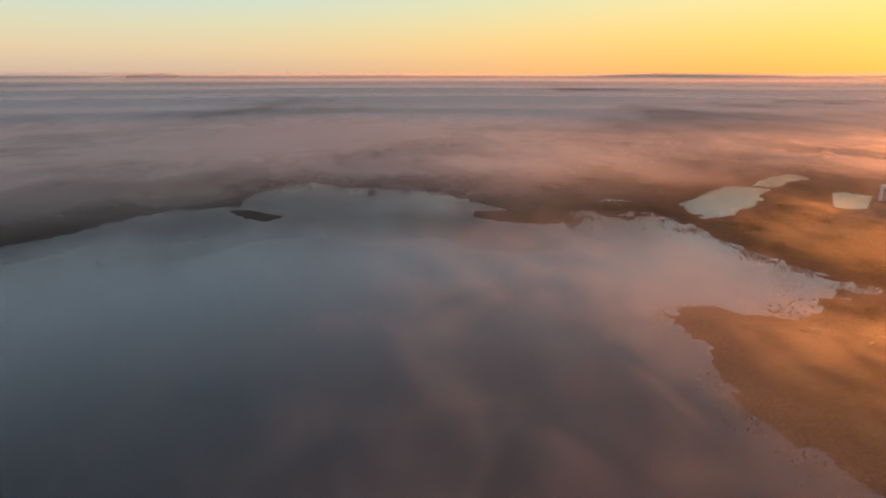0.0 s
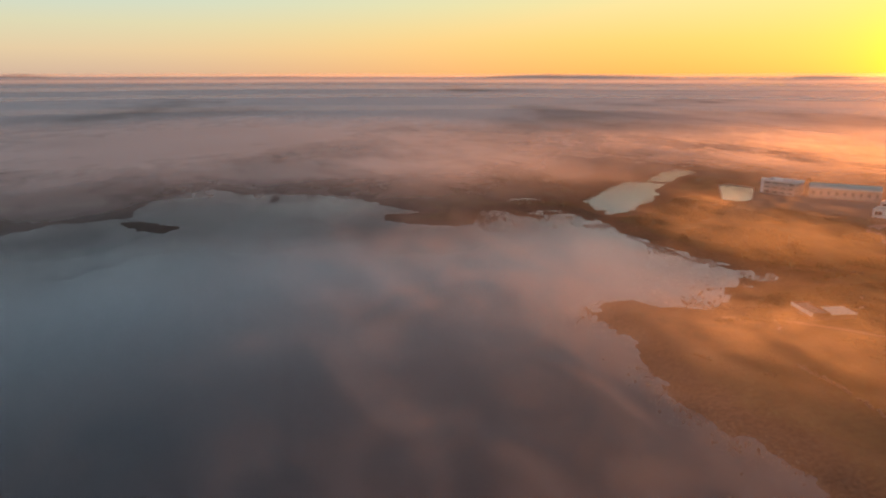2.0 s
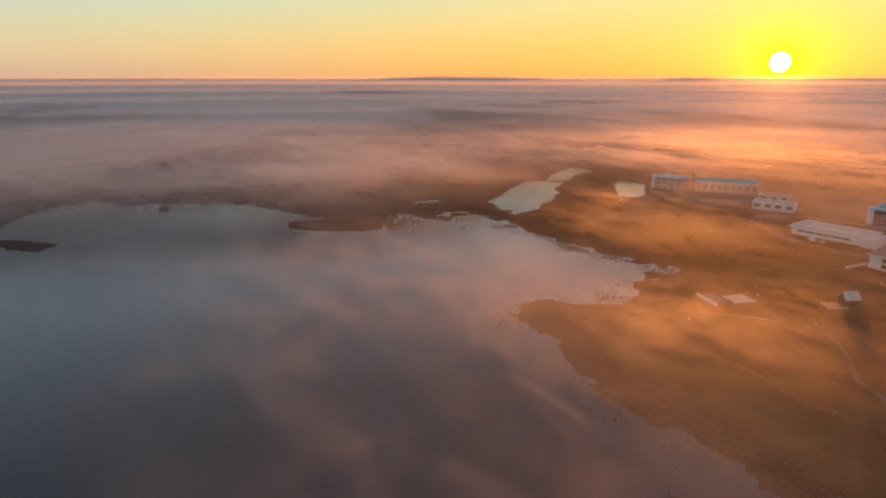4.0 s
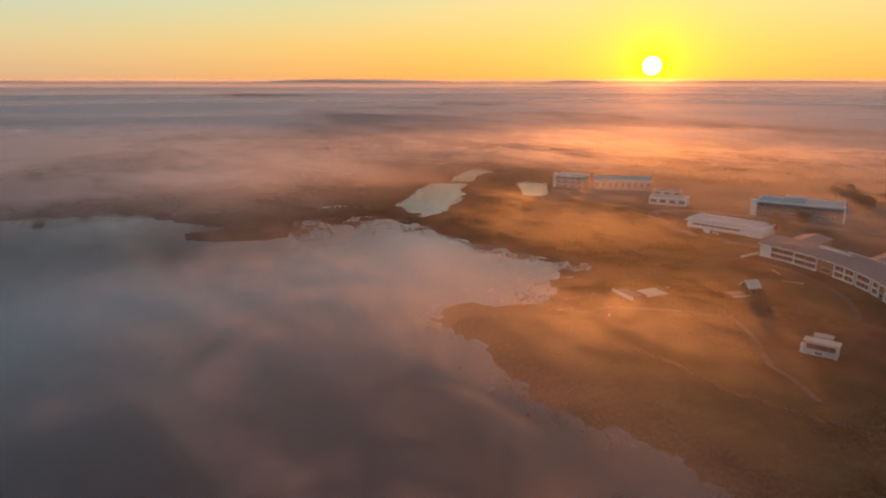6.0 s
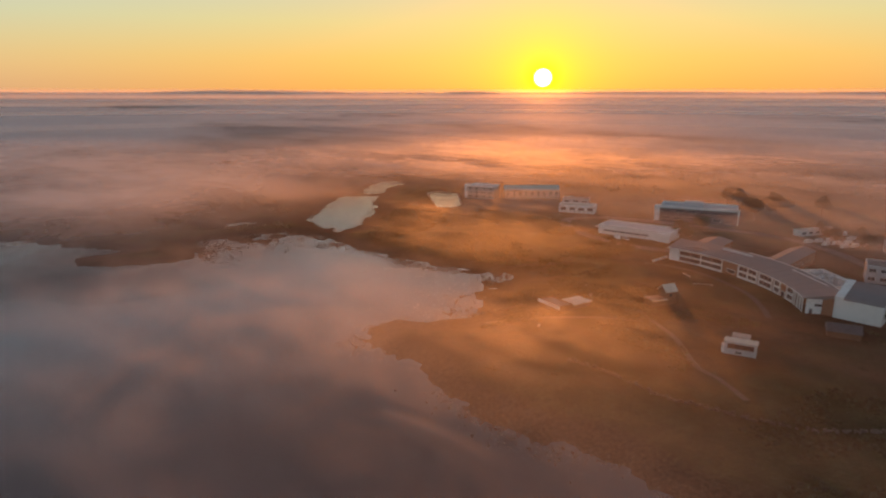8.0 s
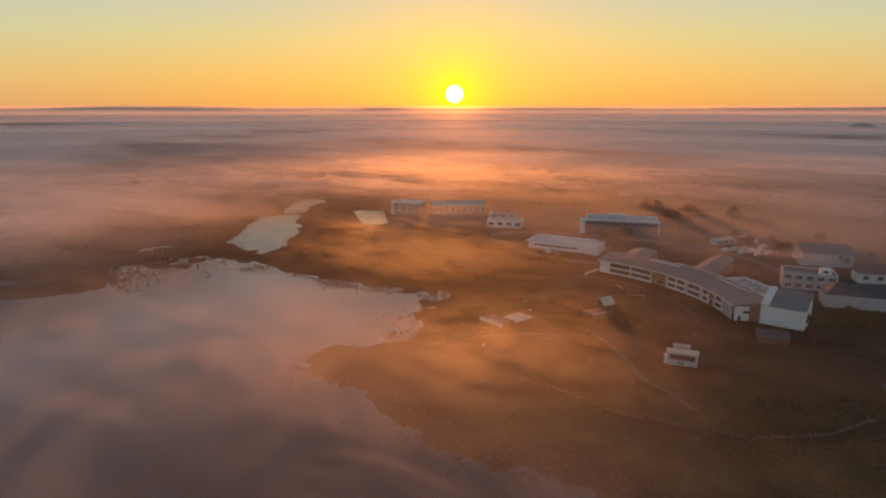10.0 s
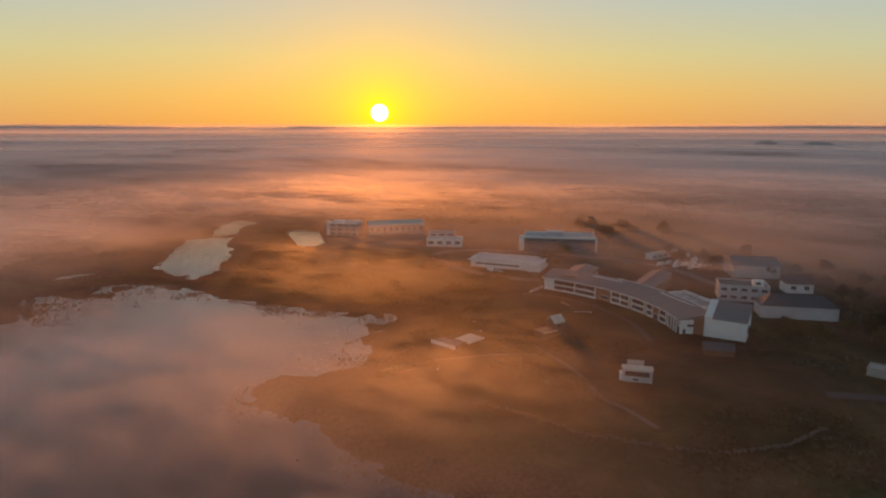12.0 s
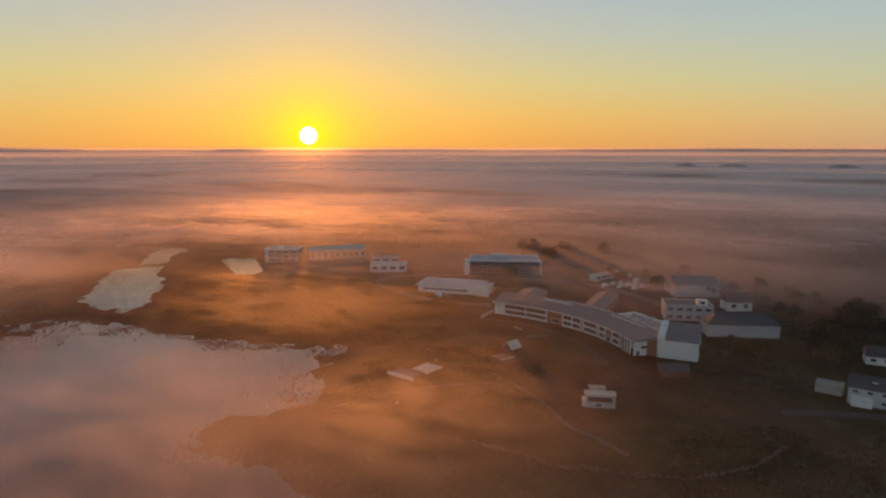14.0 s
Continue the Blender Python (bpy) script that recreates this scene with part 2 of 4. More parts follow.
def ground_z(x, y):
    x, y = np.atleast_1d(np.asarray(x, float)), np.atleast_1d(np.asarray(y, float))
    wob = (fbm(x, y, 14, 4) - 0.5) * 9
    far = ramp01(np.hypot(x, y), 380, 600)
    land = shore_distance(x, y) + wob * (0.5 + 0.45 * far)
    h = np.where(land > 0, 3.0 * ramp01(land, 1, 34) + 0.03 * np.minimum(land, 10), np.maximum(-3, 0.05 * land))
    # weed-grown rocks in the shallows, thickest at the head of the bay and below the stream
    rocky = np.exp(-(land / 5.0) ** 2) * (0.18 + 0.8 * np.exp(-((x - 150) ** 2 + (y - 240) ** 2) / 900) + 0.8 * np.exp(-((x - 108) ** 2 + (y - 366) ** 2) / 900))
    shoal = 1.5 * np.exp(-((x - 106) ** 2 + ((y - 366) * 1.2) ** 2) / 500)
    h = h + rocky * (fbm(0.8 * x + 0.6 * y + 300, 0.8 * y - 0.6 * x, 5.5, 4) - 0.5) * 3.0 + np.where(land < 0, shoal * fbm(x, y + 90, 9, 3), 0)
    h = h + ramp01(land, 20, 60) * (fbm(x, y, 60, 3) - 0.5) * 1.0
    h = np.where(outline(TANK, x, y) > -0.6, np.minimum(h, 0.6), h)
    # low hills inland beyond the far shore
    return h + ramp01(land, 60, 400) * ramp01(y - 0.3 * x, 420, 800) * fbm(x, y, 260, 3) * 14


def mesh_object(name, verts, faces, mat, smooth=False):
    me = bpy.data.meshes.new(name)
    me.from_pydata(verts, [], faces)
    me.materials.append(mat)
    if smooth:
        me.polygons.foreach_set("use_smooth", [True] * len(me.polygons))
    return new(name, me)


def lines(*spans):
    out = []
    for a, b, s in spans:
        out += list(np.arange(a, b, s))
    return np.array(out)


def spread(a, b, n):
    return list(np.geomspace(abs(a), abs(b), n) * (1 if a > 0 else -1))


gx = np.concatenate([spread(-6200, -320, 22), lines((-300, 50, 4), (50, 270, 1.25), (270, 520, 3)), spread(520, 6200, 26)])
gy = np.concatenate([spread(-6200, -60, 16), lines((-50, 60, 4), (60, 260, 1.25), (260, 520, 2.2), (520, 800, 6)), spread(800, 6200, 22)])
mx, my = np.meshgrid(gx, gy)
mz = ground_z(mx.ravel(), my.ravel())
nx, ny = len(gx), len(gy)
idx = np.arange(nx * ny).reshape(ny, nx)
quads = np.stack([idx[:-1, :-1], idx[:-1, 1:], idx[1:, 1:], idx[1:, :-1]], -1).reshape(-1, 4)
ground = mesh_object("ground", np.stack([mx.ravel(), my.ravel(), mz], -1).tolist(), quads.tolist(), ground_material(), True)
GRID = mz.reshape(ny, nx)


def level(x, y):
    """The ground's height at one place."""
    i, j = int(np.clip(np.searchsorted(gx, x) - 1, 0, nx - 2)), int(np.clip(np.searchsorted(gy, y) - 1, 0, ny - 2))
    u, v = (x - gx[i]) / (gx[i + 1] - gx[i]), (y - gy[j]) / (gy[j + 1] - gy[j])
    return float((GRID[j, i] * (1 - u) + GRID[j, i + 1] * u) * (1 - v) + (GRID[j + 1, i] * (1 - u) + GRID[j + 1, i + 1] * u) * v)


tagged(ground, "brown-green fields and weed-grown stony shore under morning mist", "ground", kind="structure")

water = mesh_object("water", [(-6200, -6200, 0), (6200, -6200, 0), (6200, 6200, 0), (-6200, 6200, 0)], [(0, 1, 2, 3)], water_material())
tagged(water, "calm grey sea and ponds mirroring the morning sky", "water", kind="structure")

# ---- mist and far fog ----


def mist_sheet(name, z, rise, mat, label, r0=0.0, r1=1500.0, rings=60, spokes=144, top=None, lumps=200.0):
    """A gently rolling layer of fog, as a disc or ring round the shore."""
    rs = np.linspace(0, 1, rings) ** 1.6 * (r1 - r0) + r0
    an = np.linspace(0, 2 * np.pi, spokes, endpoint=False)
    rr, aa = np.meshgrid(rs, an, indexing="ij")
    x, y = rr * np.cos(aa), rr * np.sin(aa)
    zz = z + rise * (1 + rr / 4000 * (top is not None)) * (fbm(x + 7000, y + 9000, lumps, 3) - 0.5) * 2
    if top:
        zz = zz + (top[1] - z) * np.clip((rr - top[0]) / (r1 - top[0]), 0, 1) ** 1.1
        zz = np.where(rr > r1 * 0.9, np.minimum(zz, top[1]), zz)
    verts = np.stack([x.ravel(), y.ravel(), zz.ravel()], -1).tolist()
    idx = np.arange(rings * spokes).reshape(rings, spokes)
    nxt = np.roll(idx, -1, axis=1)
    faces = np.stack([idx[:-1], idx[1:], nxt[1:], nxt[:-1]], -1).reshape(-1, 4).tolist()
    ob = mesh_object(name, verts, faces, mat, True)
    return tagged(ob, label, "fog", kind="stuff")


SHORE_BANKS = [(180, 285, 75, 0.06), (215, 295, 105, 0.06), (225, 345, 62, 0.09), (140, 160, 75, 0.042), (115, 160, 55, 0.04), (110, 185, 40, 0.02), (190, 210, 90, 0.02)]
LAND_BANKS = [(285, 360, 60, 0.2), (330, 300, 110, 0.15), (330, 210, 130, 0.05), (430, 430, 150, 0.14), (560, 540, 320, 0.22), (430, 190, 190, 0.12), (100, 480, 140, 0.14),
              (215, 510, 90, 0.2), (330, 600, 190, 0.35)]
SEA_BANKS = [(80, 200, 260, 0.02), (215, 310, 120, 0.03), (25, 225, 120, 0.13), (10, 150, 100, 0.09), (0, 310, 120, 0.10), (70, 320, 70, 0.04), (80, 230, 70, 0.03), (200, 425, 90, 0.09), (25, 95, 90, 0.04), (10, 230, 120, 0.03),
             (290, 368, 60, 0.12), (270, 160, 110, 0.05), (330, 120, 120, 0.08), (430, 400, 200, 0.09), (420, 210, 190, 0.14), (90, 480, 150, 0.24), (600, 560, 380, 0.2), (360, 620, 260, 0.24)]
NORTH_BANKS = [(-60, 450, 120, 0.26), (-150, 430, 100, 0.24), (95, 420, 80, 0.2), (-260, 370, 150, 0.26), (20, 400, 80, 0.2), (-50, 570, 270, 0.4), (-270, 480, 290, 0.4), (150, 600, 180, 0.4), (60, 470, 130, 0.3), (350, 90, 130, 0.10), (450, 150, 200, 0.2),
               (-100, 780, 380, 0.5), (-480, 620, 420, 0.5), (700, 130, 330, 0.4)]
for z, shift, size in ((8.4, (60, 40, 0), 90), (11.2, (310, 190, 0), 130)):
    mist_sheet("shore_mist", z, 0.6, mist_material("shore_mist", shift, size, 0.010, SHORE_BANKS, ahead=0.38, thin=0.15, ragged=0.75, end=(430, 560)),
               "glowing thin mist low over headland and fields", r1=580, lumps=260)
for z, shift, size in ((5.0, (0, 0, 0), 110), (8.0, (410, 90, 0), 150)):
    mist_sheet("low_mist", z, 0.6, mist_material("low_mist", shift, size, 0.0, LAND_BANKS, ahead=0.075, far=(470, 720, 0.2), end=(920, 1090)),
               "thin low mist drifting over the shore", r1=1100, lumps=260)
for z, shift, size in ((12.0, (900, 300, 50), 170), (16.0, (200, 700, 50), 120)):
    mist_sheet("high_mist", z, 0.8, mist_material("high_mist", shift, size, 0.015, SEA_BANKS, ahead=0.18, thin=0.15, ragged=0.6, far=(480, 750, 0.25), end=(920, 1090)),
               "thin upper veil of mist over bay and campus", r1=1100, lumps=300)
for z, shift, size in ((10.0, (50, 10, 0), 160), (20.0, (620, 10, 0), 110), (25.0, (220, 310, 0), 200)):
    mist_sheet("north_mist", z, 1.0, mist_material("north_mist", shift, size, 0.0, NORTH_BANKS, 0.32, 0.72, ragged=0.3, thin=0.2, far=(480, 700, 0.1), end=(900, 1150)),
               "grey mist over the far shore", r1=1200, lumps=300)
mist_sheet("fog_bank", 10.0, 1.5, mist_material("fog_bank", (100, 800, 90), 420, 0.0, [], 0.18, 0.62, most=1.0, far=(550, 1000, 0.9), more=(1100, 2200, 1.0), slope=0.005, ahead=0.046, tilt=0.2, ragged=0.25),
           "dense fog bank reaching to the horizon", r0=450, r1=4950, rings=130, spokes=260, top=(600, 79.5), lumps=420)


def haze_ring(r, z0, z1, thick, through_light):
    """Thin haze standing over the far fog, dense below and clear above, lit through by the low sun."""
    m, n = material("distant_haze")
    p = n.add("ShaderNodeNewGeometry").outputs["Position"]
    z = n.add("ShaderNodeSeparateXYZ", {0: p}).outputs[2]
    a = n.noise(n.vmath("MULTIPLY", p, (1, 1, 6)).outputs[0], 0.0012, 3).outputs[0]
    zn = n.math("ADD", z, n.math("MULTIPLY", n.math("SUBTRACT", a, 0.5), 14.0))
    alpha = n.math("MULTIPLY", n.step(zn, z0 + (z1 - z0) * 0.3, z1, thick, 0.0), n.step(zn, z0, z0 + (z1 - z0) * 0.45), clamp=True)
    dif = n.add("ShaderNodeBsdfDiffuse", {"Color": (0.86, 0.80, 0.74)})
    thru = n.add("ShaderNodeBsdfTranslucent", {"Color": (0.9, 0.86, 0.8)})
    body = n.add("ShaderNodeMixShader", {0: through_light, 1: dif, 2: thru})
    ahead = n.add("ShaderNodeBsdfRefraction", {"Color": (0.95, 0.93, 0.9), "Roughness": 0.6, "IOR": 1.15})
    body = n.add("ShaderNodeMixShader", {0: 0.012, 1: body, 2: ahead})
    n.add("ShaderNodeOutputMaterial", {0: n.add("ShaderNodeMixShader", {0: alpha, 1: n.add("ShaderNodeBsdfTransparent"), 2: body})})
    k = 180
    verts = [(r * math.cos(2 * math.pi * i / k), r * math.sin(2 * math.pi * i / k), z) for i in range(k) for z in (z0 - 50, z1 + 10)]
    faces = [(2 * i, (2 * i + 2) % (2 * k), (2 * i + 3) % (2 * k), 2 * i + 1) for i in range(k)]
    return tagged(mesh_object("distant_haze", verts, faces, m, True), "pale haze low over the far fog", "haze", kind="stuff")


for r, z0, z1, thick, glow in ((4500, 70, 108, 0.8, 0.85), (3000, 46, 84, 0.75, 0.7), (2200, 34, 62, 0.6, 0.4), (1650, 25, 46, 0.4, 0.3), (1250, 18, 34, 0.3, 0.24)):
    haze_ring(r, z0, z1, thick, glow)

# ---- builders ----


def box(bm, x0, x1, y0, y1, z0, z1):
    vs = [bm.verts.new((x, y, z)) for z in (z0, z1) for x, y in ((x0, y0), (x1, y0), (x1, y1), (x0, y1))]
    for f in ((3, 2, 1, 0), (4, 5, 6, 7), (0, 1, 5, 4), (1, 2, 6, 5), (2, 3, 7, 6), (3, 0, 4, 7)):
        bm.faces.new([vs[i] for i in f])
    return vs


def prism(bm, profile, x0, x1):
    """A closed (y, z) profile drawn out along x."""
    a = [bm.verts.new((x0, y, z)) for y, z in profile]
    b = [bm.verts.new((x1, y, z)) for y, z in profile]
    n = len(profile)
    bm.faces.new(a)
    bm.faces.new(b[::-1])
    for i in range(n):
        bm.faces.new((a[i], b[i], b[(i + 1) % n], a[(i + 1) % n]))


def part(name, bm, mat, parent, label="", bevel=0.0):
    if bevel:
        bmesh.ops.bevel(bm, geom=list(bm.edges), offset=bevel, segments=1, affect="EDGES")
    bmesh.ops.recalc_face_normals(bm, faces=list(bm.faces))
    me = bpy.data.meshes.new(name)
    bm.to_mesh(me)
    bm.free()
    me.materials.append(mat)
    ob = new(name, me)
    ob.parent = parent
    if label:
        tagged(ob, label)
    return ob


def slab(name, parent, mat, x0, x1, y0, y1, z0, z1, label="", bevel=0.0):
    bm = bmesh.new()
    box(bm, x0, x1, y0, y1, z0, z1)
    return part(name, bm, mat, parent, label, bevel)


def thing(name, x, y, turn, label, category, group="", z=None):
    ob = new(name)
    ob.matrix_world = pose(x, y, level(x, y) if z is None else z, 0, 0, turn)
    return tagged(ob, label, category, group)


def along(a, b):
    """The turn that lays local x from a to b, and the length."""
    return math.degrees(math.atan2(b[1] - a[1], b[0] - a[0])), math.hypot(b[0] - a[0], b[1] - a[1])


def window(parent, x0, x1, z0, z1, y=0.0, cols=1, rows=1, mat=GLASS, frame_mat=None, out=0.06):
    """A framed window on the face y, with panes of its own."""
    t = 0.09
    bm = bmesh.new()
    box(bm, x0, x1, y - out, y + 0.02, z0, z0 + t)
    box(bm, x0, x1, y - out, y + 0.02, z1 - t, z1)
    for i in range(cols + 1):
        c = x0 + (x1 - x0 - t) * i / cols
        box(bm, c, c + t, y - out + 0.003, y + 0.017, z0 + t, z1 - t)
    for j in range(1, rows):
        c = z0 + (z1 - z0) * j / rows
        box(bm, x0 + t, x1 - t, y - out + 0.006, y + 0.014, c - t / 2, c + t / 2)
    w_ = part("window", bm, frame_mat or WHITE, parent)
    for i in range(cols):
        for j in range(rows):
            a, b = x0 + (x1 - x0) * i / cols, x0 + (x1 - x0) * (i + 1) / cols
            c, d = z0 + (z1 - z0) * j / rows, z0 + (z1 - z0) * (j + 1) / rows
            slab("pane", w_, mat, a + t / 2, b - t / 2, y - 0.02, y - 0.005, c + t / 2, d - t / 2)
    return w_


DEEP = -1.2  # walls go this far into the soil


def flat_block(name, a, b, depth, high, wall, label, roof=GREY_ROOF, parapet=0.5, band=None, windows=0, storeys=1, category="building", z=None):
    """A flat-roofed block whose front runs from a to b, right hand to the sea."""
    turn, length = along(a, b)
    t = thing(name, a[0], a[1], turn, label, category, z=z)
    slab("wall", t, wall, 0, length, 0, depth, DEEP, high - 0.3)
    slab("roof", t, roof, 0.35, length - 0.35, 0.35, depth - 0.35, high - 0.3, high - 0.12)
    bm = bmesh.new()
    box(bm, -0.1, length + 0.1, -0.1, 0.3, high - 0.3, high + parapet)
    box(bm, -0.1, length + 0.1, depth - 0.3, depth + 0.1, high - 0.3, high + parapet)
    box(bm, -0.1, 0.3, 0.3, depth - 0.3, high - 0.3, high + parapet)
    box(bm, length - 0.3, length + 0.1, 0.3, depth - 0.3, high - 0.3, high + parapet)
    part("parapet", bm, band or wall, t)
    if windows:
        step = length / windows
        lift = high / storeys
        for s_ in range(storeys):
            for i in range(windows):
                window(t, i * step + step * 0.18, (i + 1) * step - step * 0.18, s_ * lift + lift * 0.32, s_ * lift + lift * 0.78, cols=2)
    return t, length


def gabled(name, a, b, depth, eave, ridge, wall, roof, label, hip=0.0, category="house", windows=0, doors=(), storeys=1, over=0.35, group="", z=None):
    """A house with a pitched roof, its ridge along the front."""
    turn, length = along(a, b)
    t = thing(name, a[0], a[1], turn, label, category, group, z=z)
    bm = bmesh.new()
    if hip:
        box(bm, 0, length, 0, depth, DEEP, eave)
    else:
        prism(bm, [(0, DEEP), (depth, DEEP), (depth, eave), (depth / 2, ridge - 0.15), (0, eave)], 0, length)
    part("wall", bm, wall, t)
    bm = bmesh.new()
    o, m_ = over, depth / 2
    lo = [(-o, -o, eave - 0.1), (length + o, -o, eave - 0.1), (length + o, depth + o, eave - 0.1), (-o, depth + o, eave - 0.1)]
    base = [bm.verts.new(p) for p in lo]
    up = [bm.verts.new((p[0], p[1], p[2] + 0.2)) for p in lo]
    r0, r1 = bm.verts.new((hip - (0 if hip else o), m_, ridge + 0.1)), bm.verts.new((length - hip + (0 if hip else o), m_, ridge + 0.1))
    bm.faces.new((base[0], base[1], up[1], up[0]))
    bm.faces.new((base[2], base[3], up[3], up[2]))
    bm.faces.new((base[1], base[2], up[2], up[1]))
    bm.faces.new((base[3], base[0], up[0], up[3]))
    bm.faces.new((up[0], up[1], r1, r0))
    bm.faces.new((up[2], up[3], r0, r1))
    bm.faces.new((up[1], up[2], r1))
    bm.faces.new((up[3], up[0], r0))
    if hip:
        bm.faces.new(base)
    roof_ob = part("roof", bm, roof, t)
    bm = bmesh.new()
    box(bm, r0_x(hip, o), length - r0_x(hip, o), m_ - 0.15, m_ + 0.15, ridge + 0.06, ridge + 0.2)
    part("ridge_cap", bm, roof, roof_ob)
    if windows:
        step = length / windows
        lift = eave / storeys
        for s_ in range(storeys):
            for i in range(windows):
                window(t, i * step + step * 0.3, (i + 1) * step - step * 0.3, s_ * lift + lift * 0.35, s_ * lift + lift * 0.8, cols=2)
    for x0 in doors:
        door = slab("door", t, TIMBER, x0, x0 + 1.0, -0.05, 0.03, 0, 2.1)
        slab("handle", door, STEEL, x0 + 0.8, x0 + 0.9, -0.12, -0.05, 1.0, 1.05)
    return t, length


def r0_x(hip, o):
    return hip if hip else -o


# ---- the curved institute building ----
CX, CY, RAD = 157.8, 194.2, 84.0
A0, A1 = radians(7.4), radians(-48.9)
ARC = RAD * (A0 - A1)
CB = 3.0


def arc(s, out, z):
    """A place on the building: s metres along the front, out metres behind it."""
    a = A0 - s / RAD
    return (CX + (RAD + out) * math.cos(a), CY + (RAD + out) * math.sin(a), z)


def arc_box(bm, s0, s1, o0, o1, z0, z1, rise=0.0, n=None):
    """A bar that follows the curve; rise: how much higher its back is."""
    n = n or max(1, round((s1 - s0) / 3.0))
    rings = []
    for i in range(n + 1):
        s = s0 + (s1 - s0) * i / n
        rings.append([bm.verts.new(arc(s, o, z)) for o, z in ((o0, z0), (o1, z0), (o1, z1 + rise), (o0, z1))])
    for p, q in zip(rings, rings[1:]):
        for k in range(4):
            bm.faces.new((p[k], p[(k + 1) % 4], q[(k + 1) % 4], q[k]))
    bm.faces.new(rings[0])
    bm.faces.new(rings[-1][::-1])


def arc_ring(bm, s0, s1, o0, o1, z0, z1, t):
    """A window frame that follows the curve, one closed ring."""
    n = max(1, round((s1 - s0) / 3.0))
    outer = [(s0 + (s1 - s0) * i / n, z0) for i in range(n + 1)] + [(s1 - (s1 - s0) * i / n, z1) for i in range(n + 1)]
    inner = [(min(max(s, s0 + t), s1 - t), z0 + t if z == z0 else z1 - t) for s, z in outer]
    rings = [[bm.verts.new(arc(s, o, z)) for s, z in loop] for loop, o in ((outer, o0), (inner, o0), (inner, o1), (outer, o1))]
    for p, q in zip(rings, rings[1:] + rings[:1]):
        for i in range(len(p)):
            j = (i + 1) % len(p)
            bm.faces.new((p[i], p[j], q[j], q[i]))


def arc_frame(name, parent, mat, *ring):
    bm = bmesh.new()
    arc_ring(bm, *ring)
    ob = part(name, bm, mat, parent)
    ob.matrix_parent_inverse = parent.matrix_world.inverted()
    return ob


def arc_part(name, parent, mat, *bars, label=""):
    bm = bmesh.new()
    for b in bars:
        arc_box(bm, *b)
    ob = part(name, bm, mat, parent, label)
    ob.matrix_parent_inverse = parent.matrix_world.inverted()
    return ob


mid = arc(ARC / 2, 6, CB)
inst = new("institute_building")
inst.matrix_world = pose(mid[0], mid[1], CB)
tagged(inst, "long curved two-storey building with white bays and grey metal roof", "building")
bpy.context.view_layer.update()
EAVE, DEPTH, RISE = CB + 6.2, 12.0, 2.1
arc_part("wall", inst, BRICK, (0, 73, 0.25, DEPTH - 0.3, CB + DEEP, EAVE - 0.25, RISE * 0.95))
arc_part("roof", inst, GREY_ROOF, (-0.8, ARC + 0.8, -1.2, DEPTH, EAVE - 0.2, EAVE, RISE))
# the bar's underside is level, so the end walls close the wedge below the roof
arc_part("end_wall", inst, WHITE, (ARC - 0.5, ARC, 0.3, DEPTH - 0.3, CB + DEEP, EAVE - 0.25, RISE * 0.95))
arc_part("end_wall", inst, WHITE, (-0.25, 0, 0.25, DEPTH - 0.3, CB + DEEP, EAVE - 0.25, RISE * 0.95))
end_win = arc_part("end_window", inst, STEEL, (ARC + 0.002, ARC + 0.05, 3.0, 5.6, CB + 3.0, CB + 4.0))
end_pane = arc_part("pane", inst, GLASS, (ARC + 0.052, ARC + 0.07, 3.1, 5.5, CB + 3.1, CB + 3.9))
end_pane.parent, end_pane.matrix_parent_inverse = end_win, end_win.matrix_world.inverted()
arc_part("end_door", inst, SLATE, (ARC + 0.002, ARC + 0.05, 1.4, 2.5, CB, CB + 2.1))
arc_part("fascia", inst, WHITE, (-0.9, ARC + 0.9, -1.3, -1.18, EAVE - 0.28, EAVE + 0.08))
arc_part("ridge_flashing", inst, WHITE, (30, ARC + 0.9, DEPTH, DEPTH + 0.3, EAVE + RISE - 0.3, EAVE + RISE + 0.15))
seams = [arc_part("roof_seam", inst, GREY_ROOF, (s, s + 0.08, -1.1, DEPTH - 0.1, EAVE + 0.01, EAVE + 0.07, RISE)) for s in np.arange(3, ARC, 5.5)]
# white bay fronts with glazing; where they start, where they end, columns of panes
for s0, s1, cols in ((4.5, 27.0, 4), (35.5, 46.5, 4), (47.5, 56.0, 3), (57.0, 61.5, 2), (66.0, 71.5, 2)):
    front = arc_part("bay_frame", inst, WHITE, (s0, s1, -0.15, 0.25, CB + 0.0, CB + 0.9), (s0, s1, -0.15, 0.25, CB + 2.7, CB + 3.4),
                     (s0, s1, -0.15, 0.25, CB + 5.3, EAVE - 0.28), *[(p, p + 0.45, -0.2, 0.25, CB + 0.9, EAVE - 0.28) for p in np.linspace(s0, s1 - 0.45, max(2, cols // 2 + 1))])
    for z0, z1 in ((CB + 0.9, CB + 2.7), (CB + 3.4, CB + 5.3)):
        win = arc_frame("window", inst, STEEL, s0 + 0.46, s1 - 0.46, 0.09, 0.18, z0 + 0.003, z1 - 0.003, 0.09)
        for p in np.linspace(s0 + 0.5, s1 - 0.6, cols + 1):
            bar = arc_part("mullion", inst, STEEL, (p, p + 0.08, 0.08, 0.186, z0 + 0.1, z1 - 0.1))
            bar.parent, bar.matrix_parent_inverse = win, win.matrix_world.inverted()
        for i in range(cols):
            p0 = s0 + 0.5 + (s1 - s0 - 1.0) * i / cols
            pane = arc_part("pane", inst, GLASS, (p0 + 0.1, p0 + (s1 - s0 - 1.0) / cols, 0.19, 0.24, z0, z1))
            pane.parent, pane.matrix_parent_inverse = win, win.matrix_world.inverted()
